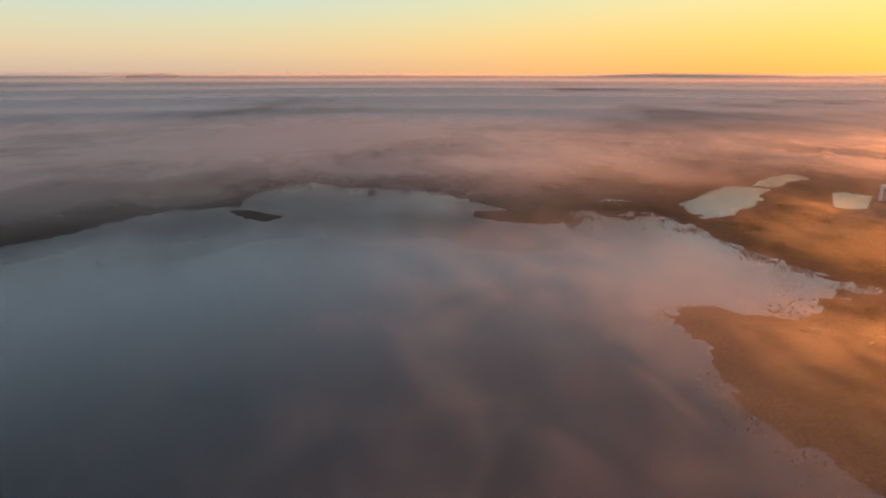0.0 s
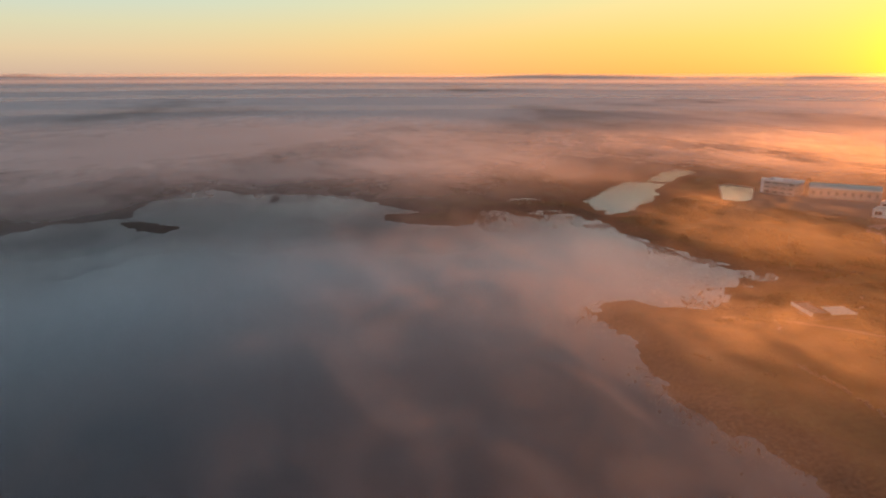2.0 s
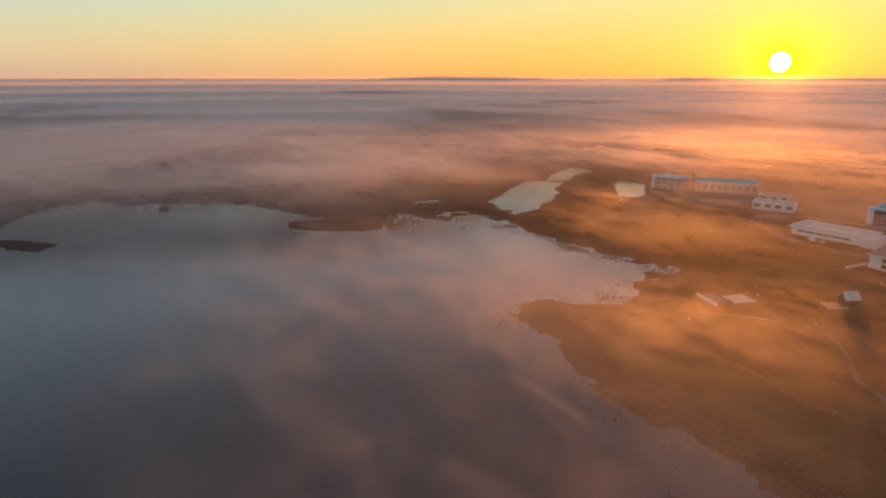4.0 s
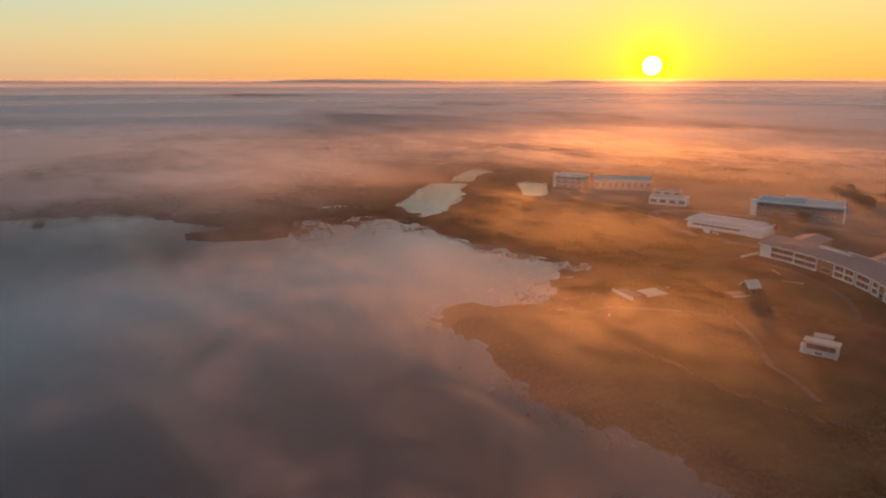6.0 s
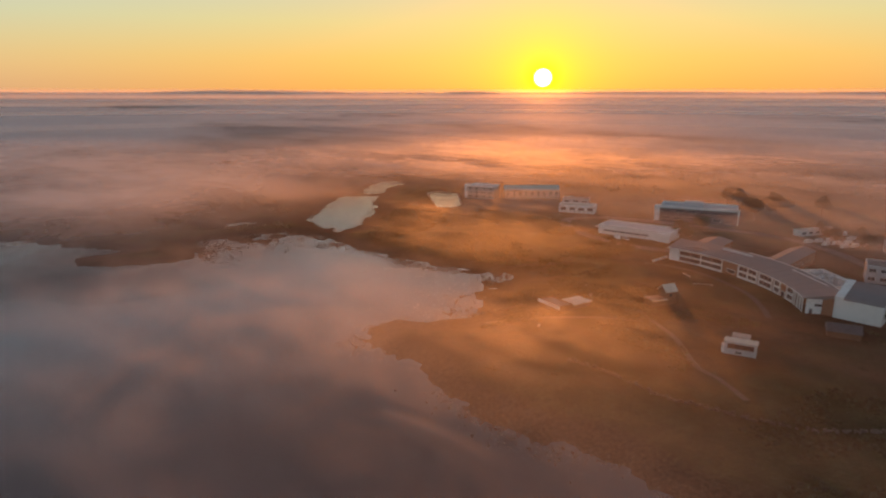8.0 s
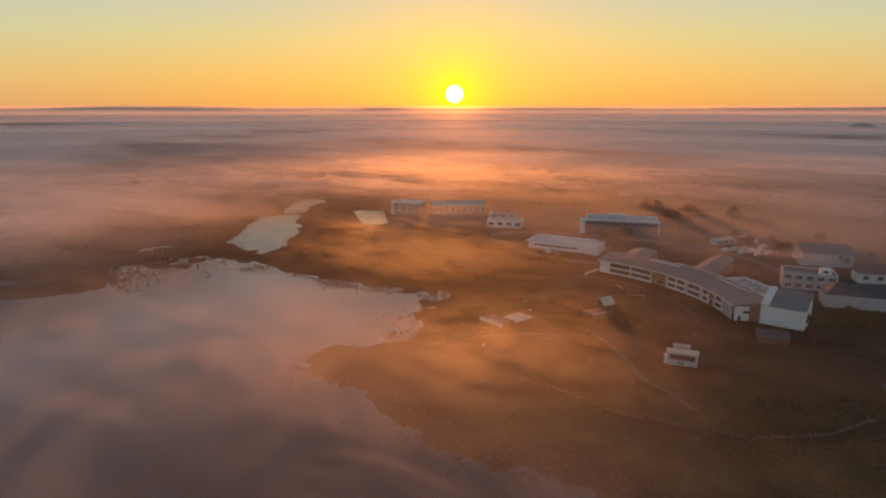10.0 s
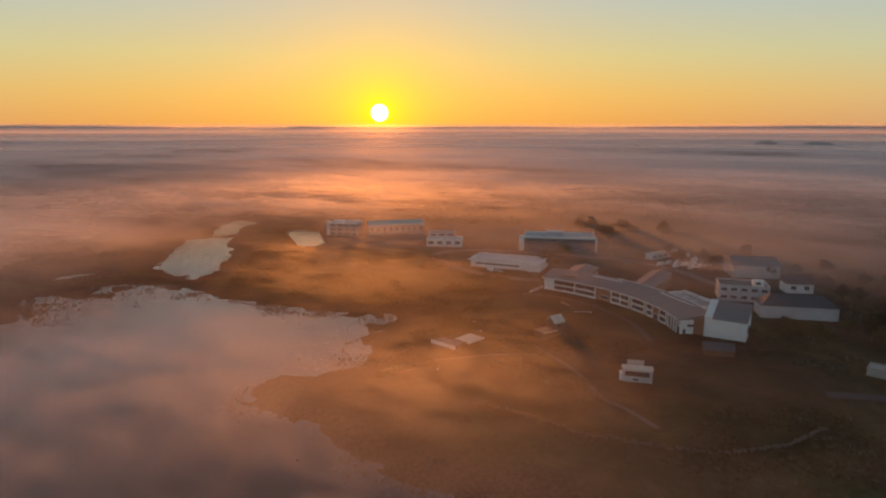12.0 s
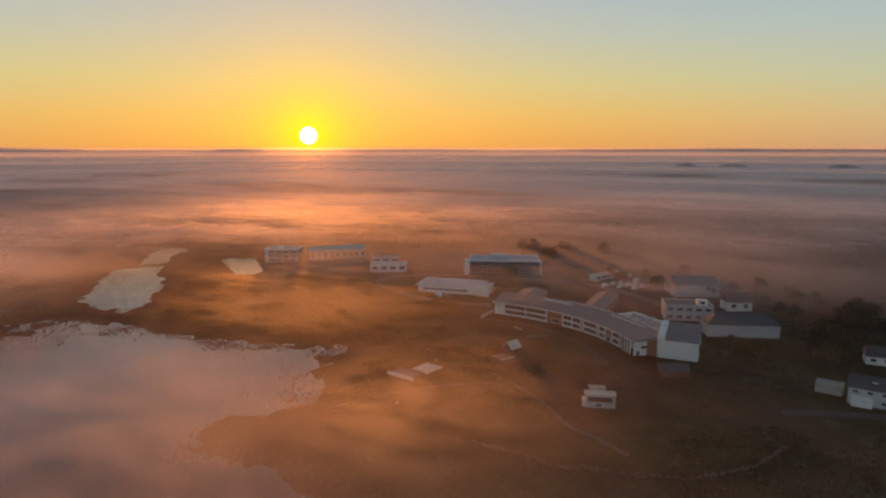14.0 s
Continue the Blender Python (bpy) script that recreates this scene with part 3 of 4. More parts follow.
arc_part("bay_panel", inst, WHITE, (0.0, 4.497, -0.15, 0.25, CB, EAVE - 0.28))
for s0, s1, z0 in ((29.5, 34.0, 0.9), (62.2, 65.0, 0.3)):
    win = arc_frame("window", inst, WHITE, s0, s1, 0.0, 0.25, CB + z0, CB + 2.62, 0.12)
    pane = arc_part("pane", inst, GLASS, (s0 + 0.12, s1 - 0.12, 0.12, 0.24, CB + z0 + 0.12, CB + 2.5))
    pane.parent, pane.matrix_parent_inverse = win, win.matrix_world.inverted()
for s in (73.5, 75.8, 78.1, 80.4):
    arc_part("column", inst, WHITE, (s, s + 0.45, -0.6, -0.15, CB + DEEP, EAVE - 0.2))
arc_part("porch_wall", inst, WHITE, (73.2, ARC - 0.5, 4.0, 4.4, CB + DEEP, EAVE - 0.2))
arc_frame("door_frame", inst, STEEL, 75.0, 79.0, 3.9, 3.99, CB + 0.3, CB + 3.0, 0.1)
arc_part("door", inst, GLASS, (75.1, 78.9, 3.92, 3.98, CB + 0.4, CB + 2.9))
arc_part("skylight", inst, SKYLIGHT, (20, 34, 8.6, 9.6, EAVE + 1.4, EAVE + 2.1), label="long white rooflight strip")

# wings behind the curve
wing_a = gabled("building_wing", (246, 187), (274, 193), 12, 6.7, 8.0, BRICK, GREY_ROOF, "brick wing with grey metal roof behind the curved building", category="building", windows=7, z=CB)
wing_b = gabled("building_wing", (248, 156), (289, 161), 10, 5.8, 7.3, BRICK, GREY_ROOF, "long grey-roofed brick wing with rooflights behind the curved building", category="building", windows=9, z=CB)
terrace = flat_block("link_block", (250, 172), (246, 158), 9, 4.4, WHITE, "low white link block with flat roof", CONCRETE, 0.6, z=CB)
plant = flat_block("plant_roof_block", (239.6, 148.4), (226.6, 128.9), 12.5, 7.2, WHITE, "flat-roofed white block with plant machinery behind a parapet", CONCRETE, 0.9, z=CB)
white = thing("gable_block", 216.5, 123, along((216.5, 123), (218.5, 108.8))[0], "white rendered block with grey single-pitch roof at the building's end", "building", z=CB)
L = 14.4
bm = bmesh.new()
prism(bm, [(0, DEEP), (14, DEEP), (14, 10.6), (0, 7.3)], 0, L)
part("wall", bm, WHITE, white)
bm = bmesh.new()
prism(bm, [(-0.3, 7.26), (14.3, 10.7), (14.3, 11.0), (-0.3, 7.56)], 2.6, L + 0.3)
roof_w = part("roof", bm, GREY_ROOF, white)
for i in range(6):
    bm = bmesh.new()
    prism(bm, [(-0.25, 7.56), (14.25, 10.99), (14.25, 11.05), (-0.25, 7.62)], 3.4 + i * 2.1, 3.47 + i * 2.1)
    part("roof_seam", bm, GREY_ROOF, roof_w)
bm = bmesh.new()
prism(bm, [(-0.15, 7.2), (14.2, 10.55), (14.2, 11.3), (-0.15, 7.9)], -0.1, 2.55)
part("parapet", bm, WHITE, white)
slab("link_wall", white, BRICK, -4.4, -0.15, 0.6, 1.0, DEEP, 6.4)
slab("downpipe", white, STEEL, 0.4, 0.5, -0.12, -0.02, 0, 7.2)

# ---- the other campus buildings ----
hall, HL = flat_block("hall", (260, 263), (271, 225), 16, 4.6, WHITE, "long low white flat-roofed hall", PALE_GREY, 0.4)
for i in range(6):
    window(hall, 3.0 + i * 4.2, 6.9 + i * 4.2, 1.5, 2.6, cols=3)
slab("porch", hall, WHITE, 33, HL + 0.2, -1.6, -0.02, DEEP, 4.2)
slab("canopy", hall, PALE_GREY, -2.0, -0.12, -0.6, 6.0, 3.4, 3.7)
lab, LL = flat_block("laboratory", (319, 265), (340, 227), 20, 8.3, SLATE, "dark three-storey laboratory with white roof edge", PALE_GREY, 0.9, band=WHITE, windows=6, storeys=2)
slab("corner_tower", lab, WHITE, -3.2, -0.12, -0.4, 3.0, DEEP, 9.2)
slab("plant_room", lab, PALE_GREY, 13, 24, 7, 15, 8.2, 11.0, "pale rooftop plant room")
slab("end_pillar", lab, WHITE, LL + 0.12, LL + 1.0, -0.3, 1.0, DEEP, 9.2)
works, WL = flat_block("treatment_works", (280, 404), (290, 386), 14, 9.0, CONCRETE, "tall concrete works building beside the walled pond", PALE_GREY, 0.6, band=WHITE, windows=4, storeys=3)
slab("stair_tower", works, WHITE, -2.5, -0.12, 1.0, 5.0, DEEP, 9.9)
slab("roof_unit", works, WHITE, 4, 9, 5, 9, 8.85, 10.2)
shed, SL = gabled("long_shed", (298, 382), (330, 358), 16, 6.5, 9.0, CONCRETE, CREAM, "long concrete shed with pale metal roof", category="building", windows=9)
stores = flat_block("store", (291, 322), (304, 303), 12, 4.5, WHITE, "low white store with pale flat roof", CREAM, 0.3, windows=4)
store_b = flat_block("store", (303, 330), (313, 316), 9, 6.5, PALE_GREY, "pale grey two-storey store", GREY_ROOF, 0.3, windows=3, storeys=2)
long_house = gabled("long_house", (255.5, 112.4), (268.8, 86.8), 11, 5.2, 8.8, PALE_GREY, SLATE, "long pale grey building with dark hipped slate roof", hip=4.5, category="building")
lamp_box = slab("wall_lamp", long_house[0], STEEL, 21.0, 21.3, -0.2, -0.02, 2.9, 3.1, "small lit wall lamp")
slab("lamp_glass", lamp_box, LAMP, 21.06, 21.24, -0.22, -0.205, 2.94, 3.06)
block_a = flat_block("grey_block", (273, 134), (281, 115), 13, 7.0, PALE_GREY, "grey two-storey block with dark flat roof", SLATE, 0.4, windows=5, storeys=2)
dormer = slab("dormer", block_a[0], WHITE, 14.0, 18.5, 2.0, 6.0, 7.0, 9.4, "white rooftop dormer")
window(dormer, 15.2, 17.2, 7.6, 8.9, y=2.0)
gym = gabled("sports_hall", (324, 142), (335, 122), 20, 6.5, 9.5, PALE_GREY, GREY_ROOF, "pale grey hall with shallow metal roof", category="building")
gable_c = gabled("house", (306, 113), (312, 103), 9, 4.5, 8.0, WHITE, SLATE, "small white gabled house with slate roof", windows=2)

# ---- near the shore ----
turn_h, HW = along((155.8, 128.2), (159.4, 120.2))
hut = thing("shore_hut", 155.8, 128.2, turn_h, "pale box-framed hut with dark glazed front", "building")
bm = bmesh.new()
box(bm, 0, 0.7, 0, 3.4, DEEP, 4.05)
box(bm, HW - 0.7, HW, 0, 3.4, DEEP, 4.05)
box(bm, 0.7, HW - 0.7, 0, 3.4, 3.45, 4.05)
box(bm, 0.7, HW - 0.7, 3.1, 3.4, DEEP, 3.45)
part("wall", bm, PALE_GREY, hut)
slab("roof", hut, CREAM, -0.25, HW + 0.25, -0.2, 3.6, 4.05, 4.25)
slab("base_wall", hut, PALE_GREY, 0.7, HW - 0.7, 0.3, 0.6, DEEP, 1.7)
slab("floor", hut, CONCRETE, 0.7, HW - 0.7, 0.6, 3.1, 1.4, 1.7)
window(hut, 0.75, HW - 0.75, 1.75, 3.4, y=0.9, cols=4, frame_mat=TIMBER)
window(hut, 3.0, 5.0, 0.3, 1.3, y=0.3, cols=2)
slab("stair_block", hut, PALE_GREY, 1.6, 6.4, 6.2, 9.2, DEEP, 3.7)
slab("stair_roof", hut, CONCRETE, 1.4, 6.6, 6.0, 9.4, 3.7, 3.88)
slab("side_annexe", hut, WHITE, -0.8, -0.02, 0.9, 3.0, DEEP, 2.4)

barn, BL = flat_block("pump_house", (144.6, 194.6), (143.6, 183.2), 6.0, 2.6, TIMBER, "low boathouse with white fascia and grey flat roof", GREY_ROOF, 0.3)
slab("fascia", barn, WHITE, -0.15, BL + 0.15, -0.2, -0.105, 1.7, 2.95)
wing_p = slab("side_wing", barn, TIMBER, BL - 6.5, BL + 0.2, 6.0, 15.0, DEEP, 2.3)
slab("wing_roof", barn, CREAM, BL - 6.8, BL + 0.5, 6.12, 15.3, 2.3, 2.55)
slab("door", barn, SLATE, 4, 6.4, -0.06, 0.02, 0, 2.1)

turn_t, TW = along((181.5, 166.0), (186.0, 164.6))
keep = thing("gate_tower", 181.5, 166.0, turn_t, "narrow brown tower house with pale pitched roof", "tower")
bm = bmesh.new()
prism(bm, [(0, DEEP), (4.4, DEEP), (4.4, 5.0), (2.2, 7.0), (0, 5.0)], 0, TW)
part("wall", bm, TIMBER, keep)
for y0, y1 in ((-0.4, 2.2), (4.8, 2.2)):
    bm = bmesh.new()
    prism(bm, [(y0, 4.66), (y1, 7.0), (y1, 7.25), (y0, 4.91)], -0.4, TW + 0.4)
    part("roof_slope", bm, CREAM, keep)
slab("lean_to", keep, TIMBER, -6.5, -0.02, -1.0, 4.0, DEEP, 2.4)
slab("lean_to_roof", keep, SLATE, -6.7, -0.05, -1.2, 4.2, 2.4, 2.6)
slab("fascia", keep, CREAM, -6.7, -0.05, -1.32, -1.21, 2.3, 2.65)
window(keep, 1.4, 2.8, 2.8, 4.2, frame_mat=TIMBER)

cottage = gabled("cottage", (195.5, 116.0), (199.5, 107.5), 6.0, 2.0, 3.8, TIMBER, SLATE, "small brown cottage with grey pitched roof", doors=(4.2,))
house = gabled("modern_house", (204, 62), (203.5, 47), 9, 5.2, 8.0, PALE_GREY, SLATE, "grey two-storey house with slate roof and rooflight", windows=4, storeys=2, doors=(3.0,))
slab("rooflight", house[0], SKYLIGHT, 6.0, 7.6, 1.0, 2.6, 7.0, 7.15)
slab("porch", house[0], WHITE, 1.0, 6.5, -2.2, -0.03, DEEP, 2.7)
garage = flat_block("garage", (209, 71), (208.5, 63.5), 6, 2.6, CONCRETE, "low grey garage with flat roof", CONCRETE, 0.15)
far_house = gabled("cottage", (250, 57), (252, 44), 7, 3.0, 6.0, WHITE, SLATE, "white cottage with slate roof among trees", windows=3)

# walled pond
tank = thing("walled_pond", 262, 412, 0, "pale pond held in by a low concrete wall", "pond", z=0.0)
inset = [(x - 262, y - 412) for x, y in TANK]
bm = bmesh.new()
bm.faces.new([bm.verts.new((x, y, 2.3)) for x, y in inset])
part("pond_water", bm, bpy.data.materials["calm_water"], tank)
for (ax, ay), (bx, by) in zip(inset, inset[1:] + inset[:1]):
    t_, l_ = along((ax, ay), (bx, by))
    bm = bmesh.new()
    box(bm, -0.25, l_ + 0.25, -0.25, 0.25, -0.5, 2.75)
    bmesh.ops.transform(bm, matrix=pose(ax, ay, 0, 0, 0, t_), verts=bm.verts)
    part("pond_wall", bm, CONCRETE, tank)


# ---- roads, tracks and walls ----
def strip(name, points, width, mat, label, lift=0.07, category="path"):
    """A ribbon laid on the ground along a smooth line."""
    p = [Vector((*q, 0)) for q in points]
    line = []
    for i in range(len(p) - 1):
        a, b, c, d = p[max(0, i - 1)], p[i], p[i + 1], p[min(len(p) - 1, i + 2)]
        n_ = max(2, int((c - b).length / 1.5))
        for k in range(n_):
            u = k / n_
            line.append(0.5 * (2 * b + (c - a) * u + (2 * a - 5 * b + 4 * c - d) * u * u + (3 * b - a - 3 * c + d) * u ** 3))
    line.append(p[-1])
    verts, faces = [], []
    for i, q in enumerate(line):
        d = (line[min(i + 1, len(line) - 1)] - line[max(0, i - 1)]).normalized()
        s_ = Vector((-d.y, d.x, 0))
        for k in (-1, -0.33, 0.33, 1):
            e = q + s_ * (width / 2 * k * (1 + 0.12 * math.sin(i * 1.7 + k)))
            verts.append((e.x, e.y, level(e.x, e.y) + lift))
        if i:
            for k in range(3):
                j = i * 4 + k
                faces.append((j - 4, j - 3, j + 1, j))
    ob = mesh_object(name, verts, faces, mat, True)
    return tagged(ob, label, category, kind="structure"), line


strip("track", [(168, 168), (162, 157), (154, 143), (141, 128), (138, 119), (132, 108)], 1.8, GRAVEL, "pale gravel track through the scrub")
strip("road", [(184, 78), (191, 66), (196, 54), (199, 40), (203, 20), (208, -10)], 4.6, DARK_ASPHALT, "dark asphalt lane and forecourt before the houses", category="road")
strip("terrace_path", [(226, 208), (231, 196), (231, 182), (226, 168), (218, 154), (206, 142), (198, 136)], 2.2, DARK_ASPHALT, "grey paved path before the curved building")
strip("campus_road", [(255, 215), (252, 222), (248, 240), (254, 275), (275, 300), (300, 290), (318, 250), (330, 200), (318, 165), (300, 140), (290, 112)], 6.5, ASPHALT, "asphalt road between the campus buildings", category="road")
strip("shore_path", [(160, 160), (150, 172), (140, 180), (128, 190), (120, 196)], 2.0, GRAVEL, "narrow stony path towards the point")


def stone_wall(points, label):
    """A dry wall of loose limestone, with gaps where it has fallen."""
    rnd = random.Random(int(points[0][0] * 7))
    bm = bmesh.new()
    for (ax, ay), (bx, by) in zip(points, points[1:]):
        l_ = math.hypot(bx - ax, by - ay)
        for i in range(int(l_ / 0.55)):
            for row in range(3):
                if rnd.random() < 0.45 + 0.15 * row:
                    continue
                u = (i + 0.5 * rnd.random() + 0.5 * (row % 2)) * 0.55 / l_
                x, y = ax + (bx - ax) * u + rnd.uniform(-0.2, 0.2), ay + (by - ay) * u + rnd.uniform(-0.2, 0.2)
                s_ = rnd.uniform(0.22, 0.42)
                m = pose(x, y, level(x, y) + 0.15 + row * 0.34, rnd.uniform(-20, 20), rnd.uniform(-20, 20), rnd.uniform(0, 180))
                new_verts = box(bm, -s_, s_, -s_ * 0.7, s_ * 0.7, -s_ * 0.55, s_ * 0.55)
                for v in new_verts:
                    v.co = m @ (v.co * rnd.uniform(0.82, 1.1))
    ob = new("stone_wall", bpy.data.meshes.new("stone_wall"))
    bm.to_mesh(ob.data)
    bm.free()
    ob.data.materials.append(STONE)
    return tagged(ob, label, "wall", kind="stuff")


stone_wall([(115, 153), (117, 141), (116.5, 121), (120, 112), (124, 100), (130, 89)], "tumbled dry wall of pale limestone along the shore")
stone_wall([(131, 89), (143, 80), (160, 74)], "low broken field wall of pale stones")
stone_wall([(172, 250), (188, 236), (200, 225)], "old field wall of pale stones")
stone_wall([(121, 207), (132, 203), (141, 199)], "stone slip wall beside the bay")


# white wall of the ramp at the institute's end
turn_r, RL = along((230.1, 206.3), (243.2, 207.3))
ramp_wall = thing("ramp_wall", 230.1, 206.3, turn_r, "low white wall beside the ramp to the curved building", "wall")
slab("wall", ramp_wall, WHITE, 0, RL, -0.15, 0.15, DEEP, 0.95)
slab("coping", ramp_wall, CONCRETE, -0.05, RL, -0.2, 0.2, 0.95, 1.05)


# benches and slabs on the lawn, vehicles
def car(x, y, turn, mat, label, van=False):
    t = thing("van" if van else "car", x, y, turn, label, "vehicle", "parked vehicles")
    l_, w_, h_ = (5.2, 2.0, 2.1) if van else (4.2, 1.75, 1.45)
    prof = [(-w_ / 2, 0.35), (w_ / 2, 0.35), (w_ / 2, 0.8), (w_ / 2 - 0.06, h_ * 0.62), (-w_ / 2 + 0.06, h_ * 0.62), (-w_ / 2, 0.8)]
    bm = bmesh.new()
    prism(bm, prof, -l_ / 2, l_ / 2)
    body = part("body", bm, mat, t, bevel=0.08)
    bm = bmesh.new()
    a = [bm.verts.new((sx, sy * w_ * 0.46, h_ * 0.62)) for sx, sy in ((-l_ * 0.45, -1), (l_ * (0.4 if van else 0.25), -1), (l_ * (0.4 if van else 0.25), 1), (-l_ * 0.45, 1))]
    b = [bm.verts.new((sx, sy * w_ * 0.38, h_)) for sx, sy in ((-l_ * 0.4, -1), (l_ * (0.32 if van else 0.08), -1), (l_ * (0.32 if van else 0.08), 1), (-l_ * 0.4, 1))]
    bm.faces.new(b)
    for i in range(4):
        bm.faces.new((a[i], a[(i + 1) % 4], b[(i + 1) % 4], b[i]))
    cab = part("cabin", bm, GLASS if not van else mat, t)
    slab("roof_panel", t, mat, -l_ * 0.38, l_ * (0.3 if van else 0.06), -w_ * 0.37, w_ * 0.37, h_ - 0.02, h_ + 0.05)
    for sx in (-1, 1):
        for sy in (-1, 1):
            bm = bmesh.new()
            bmesh.ops.create_cone(bm, cap_ends=True, segments=12, radius1=0.33, radius2=0.33, depth=0.22,
                                  matrix=pose(sx * l_ * 0.31, sy * (w_ / 2 - 0.1), 0.33, 90))
            part("wheel", bm, RUBBER, t)
    return t


car(256, 247, 60, CAR_WHITE, "white van parked by the hall", True)
car(258, 243, 70, CAR_WHITE, "white car parked by the hall")
for i, (x, y) in enumerate([(358, 181), (364, 178), (356, 163), (362, 172)]):
    car(x, y, 15 + 8 * (i % 3), CAR_WHITE if i % 3 else CAR_GREY, "white van in the car park" if i % 3 else "grey car in the car park", i % 3 > 0)
for i in range(14):
    x, y = 328 + 6.2 * (i % 5) + 1.5 * (i // 5), 181 - 2.6 * (i % 5) - 8.0 * (i // 5)
    car(x, y, -18 + 5 * (i % 3), CAR_GREY if i % 5 == 3 else CAR_WHITE, "grey car in the car park" if i % 5 == 3 else "white van parked in a row in the car park", i % 5 != 3)
trailer = flat_block("portable_cabin", (341, 191), (364, 184), 5, 3.0, WHITE, "long white portable cabin", CREAM, 0.15, windows=5, category="cabin")
for x, y, turn, l_ in ((223, 184, 62, 6.0), (216, 172, 125, 7.5), (168, 190, 20, 2.4), (176, 199, 50, 2.0), (128, 178, 30, 2.0)):
    b_ = thing("stone_bench", x, y, turn, "pale concrete bench on the lawn", "bench", "benches")
    slab("seat", b_, CONCRETE, -l_ / 2, l_ / 2, -0.3, 0.3, 0.35, 0.5, bevel=0.02)
    slab("leg", b_, CONCRETE, -l_ / 2 + 0.2, -l_ / 2 + 0.6, -0.2, 0.2, -0.4, 0.345)
    slab("leg", b_, CONCRETE, l_ / 2 - 0.6, l_ / 2 - 0.2, -0.2, 0.2, -0.4, 0.345)


# rooftop machinery
def roof_unit(x, y, z, turn, w_, d_, h_):
    t = new("rooftop_unit")
    t.matrix_world = pose(x, y, z, 0, 0, turn)
    tagged(t, "pale grey ventilation unit on a flat roof", "ventilation unit", "rooftop units")
    slab("casing", t, PALE_GREY, 0, w_, 0, d_, 0, h_, bevel=0.04)
    bm = bmesh.new()
    bmesh.ops.create_cone(bm, cap_ends=True, segments=14, radius1=d_ * 0.35, radius2=d_ * 0.33, depth=0.25, matrix=pose(w_ / 2, d_ / 2, h_ + 0.125))
    part("fan_hood", bm, STEEL, t)


rnd = random.Random(4)
pt, _ = plant
for i in range(12):
    q = pt.matrix_world @ Vector((1.5 + 5.0 * (i % 4) + rnd.uniform(0, 1.2), 1.2 + 3.6 * (i // 4) + rnd.uniform(0, 1), 7.08))
    roof_unit(q.x, q.y, q.z, rnd.choice((-66, 24)), rnd.uniform(1.4, 3.0), rnd.uniform(1.2, 2.0), rnd.uniform(0.8, 1.6))


# ---- trees and scrub ----
def tree_mesh(seed, high, wide, mat):
    """Trunk with limbs, and a crown of many small leaf clumps."""
    r = random.Random(seed)
    trunk = bmesh.new()
    def limb(a, b, ra, rb):
        a, b = Vector(a), Vector(b)
        q = (b - a).to_track_quat("Z", "Y").to_matrix().to_4x4()
        bmesh.ops.create_cone(trunk, cap_ends=False, segments=6, radius1=ra, radius2=rb, depth=(b - a).length, matrix=Matrix.Translation((a + b) / 2) @ q)
    limb((0, 0, -0.5), (0.1, 0, high * 0.5), high * 0.035, high * 0.022)
    heads = []
    for i in range(9):
        an = i * 2.4 + r.random()
        tip = Vector((math.cos(an) * wide * r.uniform(0.15, 0.4), math.sin(an) * wide * r.uniform(0.15, 0.4), high * r.uniform(0.5, 0.86)))
        limb((0.05, 0, high * r.uniform(0.22, 0.5)), tip, high * 0.014, high * 0.005)
        heads.append((tip, wide * r.uniform(0.16, 0.3)))
    heads.append((Vector((0, 0, high * 0.85)), wide * 0.25))
    verts, faces = [], []
    for c, rad in heads:
        for _ in range(70):
            d = Vector((r.gauss(0, 1), r.gauss(0, 1), r.gauss(0, 0.8))).normalized() * rad * r.uniform(0.55, 1.1)
            p = c + d
            s_ = r.uniform(0.18, 0.42) * high / 8
            u = Vector((r.gauss(0, 1), r.gauss(0, 1), r.gauss(0, 1))).normalized()
            v = u.cross(Vector((r.gauss(0, 1), r.gauss(0, 1), r.gauss(0, 1)))).normalized()
            w_ = u.cross(v)
            k = len(verts)
            verts += [p + u * s_, p + v * s_, p - u * s_, p - v * s_, p + w_ * s_ * 0.6]
            faces += [(k, k + 1, k + 4), (k + 1, k + 2, k + 4), (k + 2, k + 3, k + 4), (k + 3, k, k + 4)]
    t_me = bpy.data.meshes.new("trunk")
    trunk.to_mesh(t_me)
    trunk.free()
    t_me.materials.append(BARK)
    c_me = bpy.data.meshes.new("crown")
    c_me.from_pydata([tuple(v) for v in verts], [], faces)
    c_me.materials.append(mat)
    return t_me, c_me


KINDS = [tree_mesh(11, 9, 8, DARK_LEAF), tree_mesh(12, 11, 9, DARK_LEAF), tree_mesh(13, 7, 7, LEAF), tree_mesh(14, 5, 5.5, LEAF)]


def tree(x, y, k, s_, label, group):
    t = thing("tree", x, y, random.uniform(0, 360), label, "tree", group)
    t.scale = (s_, s_, s_ * random.uniform(0.85, 1.15))
    for n_, me in zip(("trunk", "crown"), KINDS[k]):
        o = new(n_, me)
        o.parent = t
    return t


random.seed(5)
